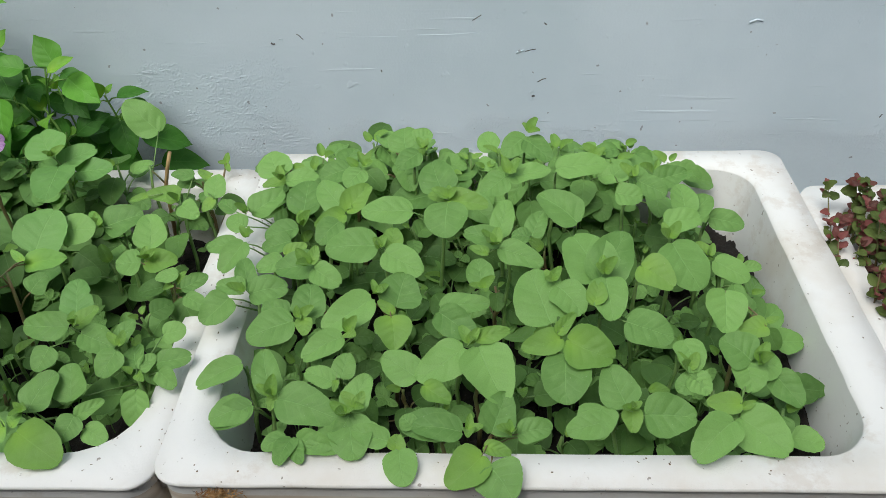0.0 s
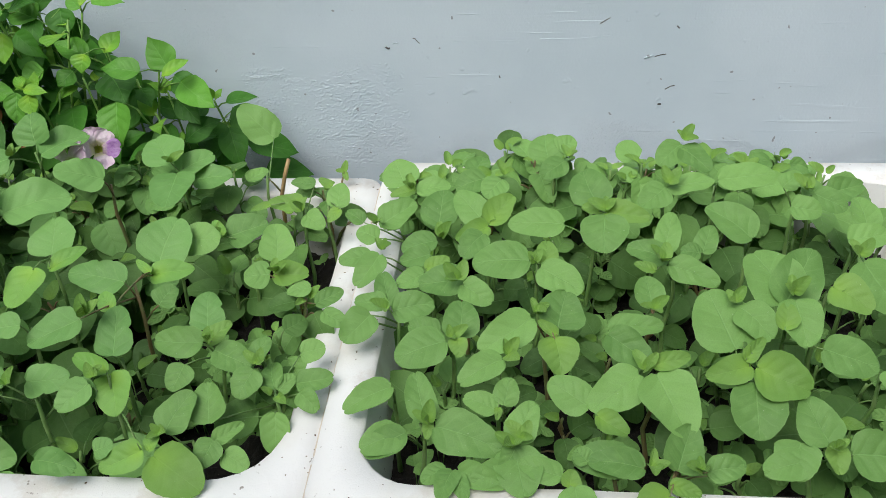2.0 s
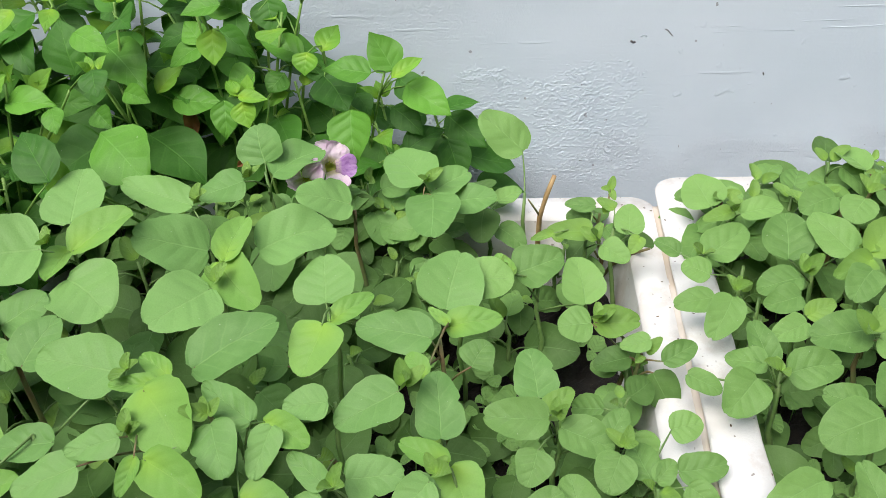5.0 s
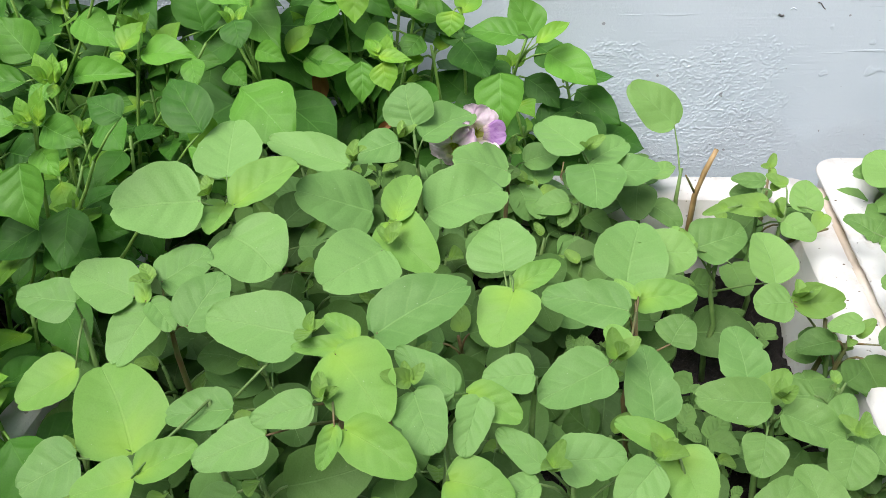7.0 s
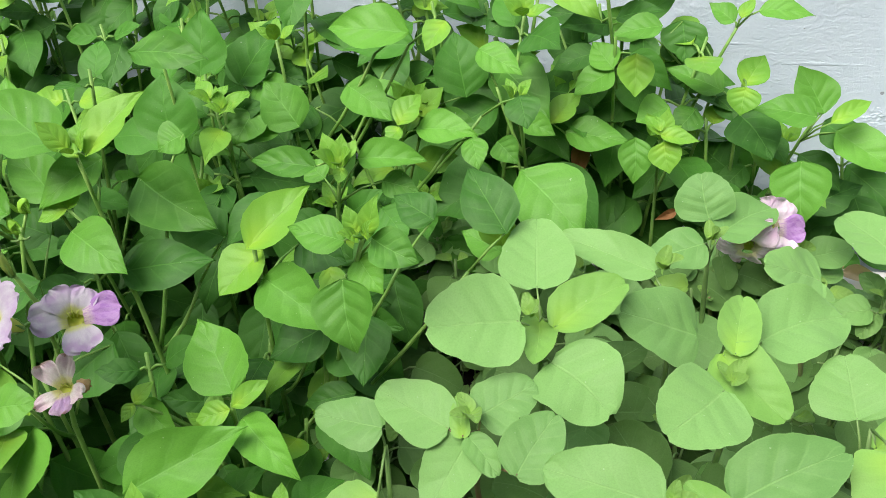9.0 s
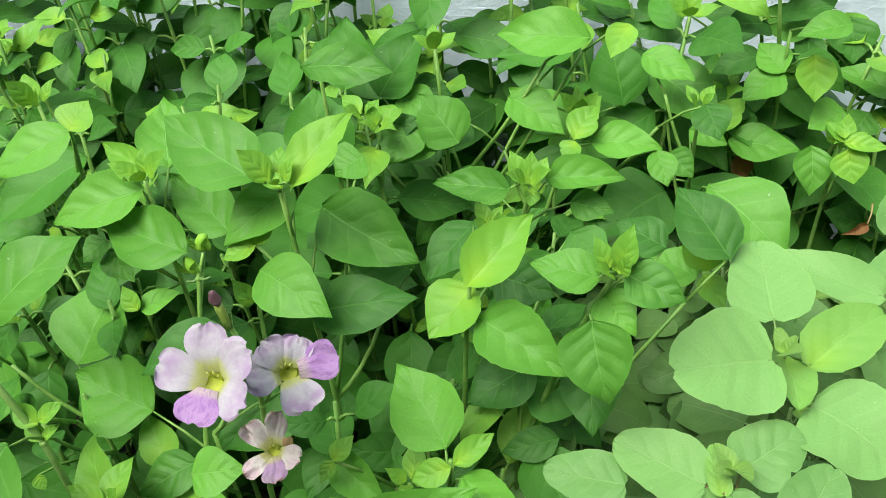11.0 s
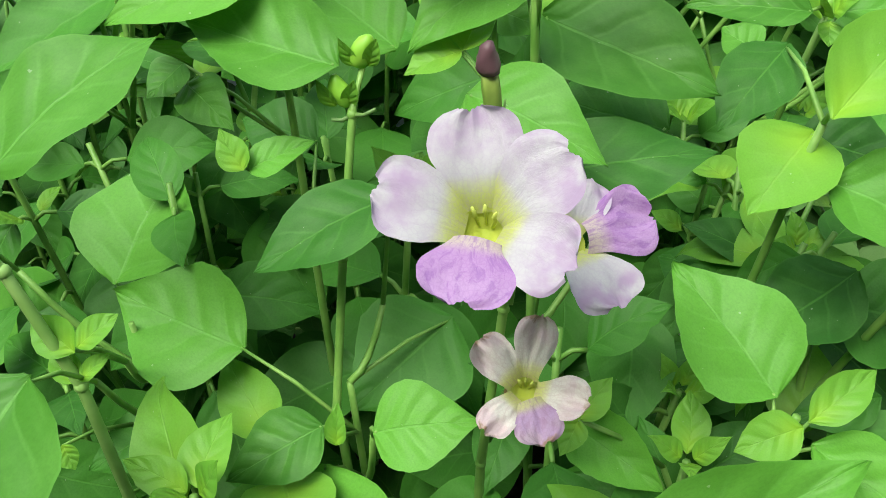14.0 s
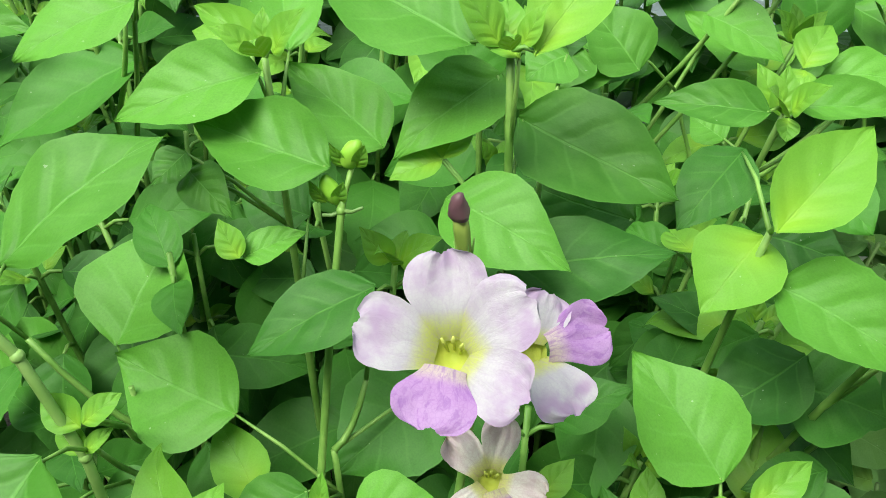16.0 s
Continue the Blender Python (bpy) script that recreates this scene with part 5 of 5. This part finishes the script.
def flower(at, face, size, seed, stalk, label, petals=(PETAL, PETAL_LOW), flare=-0.25, ruffle=0.05, azs=(0, 72, 144, 216, 288), lengths=(0.8, 1, 1, 1, 1), wides=(0.95, 0.8, 0.8, 0.8, 0.8), bell=1.34):
    """A five-lobed trumpet: four pale lobes and a purple lower one round a yellow-green throat, on a tube with a calyx."""
    z = Vector(face).normalized()
    x = (Vector((0, 0, -1)) + z.z * z).normalized()
    m = Matrix.Translation(at) @ Matrix((x, z.cross(x), z)).transposed().to_4x4()
    head = thing("violet_flower", at, label, "flower", "violet flowers")
    r = size / 2
    rng = rng_of(seed)
    for k in range(5):
        bm = bmesh.new()
        petal(bm, 22, 20, r * lengths[k], r * wides[k], azs[k], flare * rng.uniform(0.7, 1.3), ruffle * rng.uniform(0.7, 1.3), seed * 9 + k, inner=0.17 if k else 0.20, palate=0 if k else 0.30)
        bm.transform(m)
        part("petal", bm, petals[0] if k else petals[1], head, "purple lower petal" if k == 0 else "")
    bm = bmesh.new()
    turned(bm, [(0.295, -0.27), (0.285, -0.33), (0.262, -0.45), (0.225, -0.66), (0.15, -bell * 0.8), (0.085, -bell)], r, m)
    bell_ob = part("tube", bm, THROAT, head, "pale yellow-green tube")
    bm = bmesh.new()
    turned(bm, [(0.225, -0.31), (0.215, -0.35), (0.19, -0.41), (0.15, -0.47), (0.09, -0.51), (0.02, -0.53)], r, m)
    throat_ob = part("throat", bm, THROAT, head, "bright yellow-green throat")
    for k in range(5):
        bm = bmesh.new()
        a = math.tau * k / 5 + 0.4
        tube(bm, [(0.05 * r * math.cos(a), 0.05 * r * math.sin(a), -bell * r), (0.16 * r * math.cos(a), 0.16 * r * math.sin(a), (0.25 - bell) * r), (0.19 * r * math.cos(a), 0.19 * r * math.sin(a), (0.5 - bell) * r)], [0.0010, 0.0008, 0.0002], 5)
        bm.transform(m)
        part("sepal", bm, STEM_VIOLET, bell_ob)
    for a in (128, 172, 214):
        bm = bmesh.new()
        c, q = math.cos(radians(a)), math.sin(radians(a))
        tube(bm, [(0.10 * r * c, 0.10 * r * q, -0.48 * r), (0.15 * r * c, 0.15 * r * q, -0.34 * r), (0.14 * r * c, 0.14 * r * q, -0.22 * r), (0.18 * r * c, 0.18 * r * q, -0.14 * r)], [0.0003, 0.0004, 0.0005, 0.0003], 6)
        bm.transform(m)
        part("stamen", bm, STAMEN, throat_ob, "pale green-yellow stamen")
    back = m @ Vector((0, 0, -bell * r))
    bm = bmesh.new()
    tube(bm, arc(stalk, back, 0.004, 4), [0.0012, 0.0011, 0.0010, 0.0010, 0.0012])
    part("stalk", bm, STEM_VIOLET, head)
    return head


flower((-0.6564, 0.0935, 0.485), (0.02, -0.64, 0.77), 0.0405, 3, (-0.656, 0.124, 0.452), "open pale lilac violet flower with purple lower petal", flare=0.3, ruffle=0.028, azs=(-8, 64, 127, 189, 262), lengths=(0.84, 0.98, 1.02, 1.05, 1.0), wides=(0.91, 0.80, 0.86, 0.90, 0.84))
flower((-0.6395, 0.126, 0.4625), (0.48, -0.42, 0.77), 0.039, 5, (-0.655, 0.126, 0.440), "open pale lilac flower half behind another", flare=0.15, ruffle=0.05, azs=(76, 136, 200, 258, 355), lengths=(1.08, 0.74, 0.82, 0.98, 1.0), wides=(0.9, 0.78, 0.82, 0.92, 0.98), bell=1.45)
flower((-0.649, 0.110, 0.4275), (0.08, -0.62, 0.78), 0.0292, 7, (-0.657, 0.129, 0.405), "withering violet flower with browned petal edges", petals=(PETAL_OLD, PETAL_FADED), flare=0.55, ruffle=0.11, azs=(20, 74, 168, 226, 318), lengths=(0.96, 1.03, 1.14, 1.05, 0.98), wides=(0.80, 0.74, 0.70, 0.74, 0.64))
flower((-0.284, 0.392, 0.371), (0.45, -0.70, 0.60), 0.045, 9, (-0.320, 0.470, 0.330), "pink-lilac violet flower half hidden among leaves", petals=(PETAL_PINK, PETAL_LOW), flare=0.2, ruffle=0.06, azs=(72, 140, 196, 262, 0), lengths=(0.95, 0.9, 1, 0.95, 1), wides=(0.9, 0.95, 0.95, 0.95, 0.95))
flower((-0.303, 0.369, 0.364), (-0.10, -0.70, -0.25), 0.046, 11, (-0.320, 0.455, 0.330), "drooping faded pink violet flower under the leaves", petals=(PETAL_PINK, PETAL_PINK), flare=-0.9, ruffle=0.12)


def stalk(points, r, label, material):
    """A bare jointed stem: points in mm, thicker at its joints."""
    pts = [Vector(p) / 1000 for p in points]
    at = (pts[0].x, pts[0].y, 0)
    plant = thing("violet_plant", at, label, "plant stem", VI_GROUP)
    bm = bmesh.new()
    tube(bm, [at] + pts, [r * 1.2] + [r * (1 - 0.35 * k / len(pts)) for k in range(len(pts))], 8)
    for p in pts[1:-1]:
        bmesh.ops.create_icosphere(bm, subdivisions=2, radius=r * 1.1, matrix=Matrix.Translation(p))
    part("stem", bm, material, plant)
    return plant


long_stem = stalk(((-777, 122, 250), (-777, 118, 341), (-780, 118, 403), (-791, 118, 443), (-800, 117, 458), (-830, 114, 500)), 0.0021, "long pale green violet stem with swollen joints", STEM_PALE)
rng = rng_of(91)
for spec, meshes, name in (((-807, 140, 459, 43, 27, 65, 58), VI_FULL, "leaf"), ((-780, 117, 405, 140, 30, 15, 60), VI_BRIGHT, "young_leaf"), ((-779, 117, 406, 40, 30, 12, 50), VI_BRIGHT, "young_leaf")):
    bm = bmesh.new()
    own_leaf(long_stem, bm, Vector((-0.798, 0.118, 0.452)) if name == "leaf" else Vector((-0.780, 0.118, 0.403)), spec, meshes, (0, -0.6, 0.8), rng, name)
    part("leaf_stalk", bm, STEM_VIOLET, long_stem)

bud_stem = stalk(((-714, 152, 300), (-716, 152, 370), (-713, 168, 420), (-709, 181, 464), (-708, 183, 470)), 0.0016, "upright violet stem topped with green buds", STEM_VIOLET)
for x, y, z, size, turn in ((-0.7065, 0.189, 0.481, 0.0042, 20), (-0.7125, 0.183, 0.4705, 0.0040, -30)):
    bm = bmesh.new()
    bmesh.ops.create_icosphere(bm, subdivisions=3, radius=1)
    for v in bm.verts:
        h = v.co.z
        v.co.x *= 0.80 - 0.18 * h
        v.co.y *= 0.72 - 0.15 * h
        v.co += Vector((0.30 * max(0, h) ** 2, -0.10, 0.16 * abs(v.co.x)))
        v.co *= 1 + 0.10 * noise.noise(v.co * 2.2 + Vector((turn, 0, 0)))
    bm.transform(Matrix.Translation((x, y, z)) @ Matrix.Rotation(radians(turn), 4, "Y") @ Matrix.Diagonal((size, size, size * 1.35, 1)))
    part("bud", bm, BUD_GREEN, bud_stem, "yellow-green closed bud")
    for side, up in ((-1, 0.0), (1, 0.002)):
        bract = add_leaf(bud_stem, "bud_leaf", VI_BRIGHT[1 + side], leaf_pose((x + side * 0.0018, y - 0.001, z - 0.0045), 270 + 55 * side, 64, 0.011, (0.3 * side, -0.7, 0.5)) @ Matrix.Diagonal((0.5, 1, 1, 1)))
        tagged(bract, "yellow-green bud leaf")
    bm = bmesh.new()
    tube(bm, [(-0.709, 0.181, 0.464), ((x - 0.709) / 2, (y + 0.181) / 2 + 0.001, (z + 0.464) / 2 - 0.001), (x, y, z - 0.004)], [0.0011, 0.0009, 0.0010], 6)
    part("bud_stalk", bm, STEM_VIOLET, bud_stem)
bm = bmesh.new()
for a, b in (((-709, 181, 464), (-715, 179, 463)), ((-709, 181, 464), (-701, 179, 467))):
    tube(bm, [Vector(a) / 1000, (Vector(a) + Vector(b)) / 2000 + Vector((0, 0, -0.001)), Vector(b) / 1000], [0.0008, 0.0007, 0.0006], 6)
part("flower_stub", bm, STEM, bud_stem)

spike = stalk(((-668, 124, 300), (-662, 120, 388), (-656, 124, 440), (-656, 124, 470), (-657, 118, 494)), 0.0015, "violet flower stem with a closed purple bud", STEM_VIOLET)
bm = bmesh.new()
tube(bm, [(-0.657, 0.118, 0.491), (-0.657, 0.117, 0.496), (-0.6573, 0.1165, 0.501), (-0.6577, 0.116, 0.506)], [0.0012, 0.0017, 0.0019, 0.0018], 18)
for v in bm.verts:
    side = v.co - Vector((-0.657, 0.117, v.co.z))
    v.co += side.normalized() * 0.0003 * math.cos(6 * math.atan2(side.y, side.x))
part("bud_base", bm, CALYX, spike, "ribbed yellow-green bud base")
bm = bmesh.new()
tube(bm, [(-0.6577, 0.116, 0.5052), (-0.6577, 0.1158, 0.5064), (-0.658, 0.1155, 0.5085), (-0.6576, 0.115, 0.5105), (-0.6572, 0.115, 0.5118)], [0.0022, 0.0025, 0.0021, 0.0015, 0.0006], 16)
for v in bm.verts:
    v.co += Vector((noise.noise(v.co * 900), noise.noise(v.co * 800 + Vector((5, 0, 0))), 0)) * 0.0005
part("bud_tip", bm, BUD_TIP, spike, "wrinkled dark purple bud tip")
bm = bmesh.new()
for k in range(4):
    a = math.tau * k / 4 + 0.5
    tube(bm, [(-0.657 + 0.0012 * math.cos(a), 0.118 + 0.0012 * math.sin(a), 0.490), (-0.657 + 0.0025 * math.cos(a), 0.118 + 0.0025 * math.sin(a), 0.498)], [0.0006, 0.0002], 5)
part("calyx", bm, STEM_VIOLET, spike)

bm = bmesh.new()
bmesh.ops.create_icosphere(bm, subdivisions=3, radius=0.0038)
for v in bm.verts:
    v.co *= 1 + 0.5 * noise.noise(v.co * 600) + 0.2 * noise.noise(v.co * 1500)
bm.transform(Matrix.Translation((-0.652, 0.126, 0.413)))
husk = thing("withered_flower", (-0.652, 0.126, 0.413), "dried brown flower husk beside a fading flower", "flower")
part("husk", bm, HUSK, husk)
bm = bmesh.new()
tube(bm, arc((-0.660, 0.122, 0.395), (-0.653, 0.127, 0.411), 0.001, 3), 0.0008, 5)
part("stalk", bm, STEM_VIOLET, husk)

DRY = leaf_material("dry_leaf", (0.16, 0.07, 0.03), (0.30, 0.15, 0.06), (0.36, 0.22, 0.10), 0.7, 0.15, 4.0, 0.3, 0.5, 0.0, None, 0.3)
STRAW = leaf_material("bleached_leaf", (0.42, 0.34, 0.22), (0.66, 0.56, 0.40), (0.70, 0.62, 0.46), 0.75, 0.2, 4.0, 0.3, 0.5, 0.0, None, 0.3)


def dry_leaf(at, az, el, length, material, seed, label):
    """A shrivelled leaf, curled lengthwise, with its bit of stalk."""
    rng, bm = rng_of(seed), bmesh.new()
    leaf_grid(bm, 0.42, pointed_blade, rng, 14, 8, 0.75, 0.45, 0.09, 0.5)
    bm.transform(leaf_pose(at, az, el, length, (0.2, -0.7, 0.6)))
    leaf_ob = thing("dry_leaf", at, label, "dead leaf")
    part("blade", bm, material, leaf_ob)
    bm = bmesh.new()
    tube(bm, [at, Vector(at) + Vector((0.002, 0.004, 0.006)), Vector(at) + Vector((0.003, 0.010, 0.010))], [0.0006, 0.0006, 0.0007], 5)
    part("leaf_stalk", bm, TWIG, leaf_ob)


dry_leaf((-0.430, 0.470, 0.392), 250, -80, 0.034, DRY, 31, "shrivelled brown leaf hanging among violet stems")
dry_leaf((-0.352, 0.392, 0.379), 200, -20, 0.016, DRY, 32, "shrivelled brown husk lying on amaranth leaves")
dry_leaf((-0.219, 0.452, 0.2945), -20, 6, 0.030, STRAW, 33, "bleached curled leaf on the foam box rim")

rng, bm = rng_of(58), bmesh.new()
for _ in range(46):
    x, z = 0.055 + rng.gauss(0, 0.007), 0.288 + rng.gauss(0, 0.003)
    tube(bm, [(x, 0.010, z), (x + rng.uniform(-0.006, 0.006), 0.006 - rng.random() * 0.003, z + rng.uniform(-0.004, 0.003)), (x + rng.uniform(-0.012, 0.012), 0.008, z + rng.uniform(-0.006, 0.003))], 0.0004, 4)
root_tuft = thing("root_tuft", (0.055, 0.008, 0.288), "dry brown tuft of roots under the foam rim", "roots")
part("fibres", bm, HUSK, root_tuft)

# cut stubs and red-stalked sprouts in the back corner of the overgrown box
twig = thing("cut_stem", (-0.109, 0.418, 0.212), "dry brown cut stem stub beside the foam rim", "twig")
bm = bmesh.new()
tube(bm, [(-0.112, 0.416, 0.212), (-0.107, 0.418, 0.298), (-0.101, 0.420, 0.320), (-0.094, 0.421, 0.340)], [0.0026, 0.0024, 0.0023, 0.0021], 8)
part("stub", bm, TWIG, twig)
bm = bmesh.new()
tube(bm, [(-0.107, 0.418, 0.300), (-0.113, 0.416, 0.312), (-0.117, 0.414, 0.320)], [0.0012, 0.0010, 0.0007], 6)
part("side_shoot", bm, STEM_RED, twig)
sprout = thing("amaranth_sprout", (-0.050, 0.405, 0.212), "thin red-stalked amaranth sprout in the box corner", "amaranth plant", LEFT_GROUP)
bm = bmesh.new()
tube(bm, [(-0.050, 0.405, 0.212), (-0.050, 0.415, 0.265), (-0.046, 0.432, 0.292), (-0.042, 0.448, 0.308)], [0.0018, 0.0016, 0.0014, 0.0009], 6)
tube(bm, [(-0.052, 0.405, 0.235), (-0.042, 0.395, 0.262), (-0.026, 0.372, 0.292), (-0.016, 0.360, 0.305)], [0.0019, 0.0018, 0.0015, 0.0010], 6)
part("stem", bm, STEM_RED, sprout)
for az, el, length in ((60, 60, 0.013), (200, 20, 0.010), (300, -40, 0.011)):
    add_leaf(sprout, "young_leaf", AM_YOUNG[1], leaf_pose((-0.042, 0.448, 0.308), az, el, length))


# ---- red-leaved plants in the next box ----
def red_plant(x, y, z, size, seed):
    rng = rng_of(seed)
    plant = thing("red_leaf_plant", (x, y, 0.21), "small bushy plant with dark red and olive leaves", "potted plant", "red-leaved plants in the foam box")
    bm = bmesh.new()
    for k in range(rng.choice((4, 5, 6))):
        top = Vector((x + rng.uniform(-0.03, 0.03), y + rng.uniform(-0.03, 0.03), z + rng.uniform(-0.02, 0.015)))
        tube(bm, arc((x, y, 0.205), top + Vector((0, 0, -0.002)), 0.004, 3), [0.0014, 0.0012, 0.0009, 0.0005], 5)
        for q in range(9):
            az, s = rng.uniform(0, 360), rng.uniform(0.45, 1)
            base = Vector((x, y, 0.21)).lerp(top, s)
            add_leaf(plant, "leaf", rng.choice(RED), leaf_pose(base, az, rng.uniform(-20, 40), size * rng.uniform(0.7, 1.2), (rng.uniform(-0.4, 0.4), -0.5, 0.8), roll=rng.uniform(-25, 25)))
        for q in range(3):
            add_leaf(plant, "leaf", rng.choice(RED), leaf_pose(top + Vector((0, 0, -0.003)), 120 * q + 40 * k, rng.uniform(5, 50), size * rng.uniform(0.6, 0.95)))
    part("stem", bm, STEM_RED, plant)


rng = rng_of(77)
for k in range(36):
    red_plant(0.634 + 0.040 * (k % 4) + rng.uniform(-0.01, 0.01), -0.005 + 0.045 * (k // 4) + rng.uniform(-0.015, 0.015), rng.uniform(0.288, 0.332), rng.uniform(0.011, 0.0165), 800 + k)
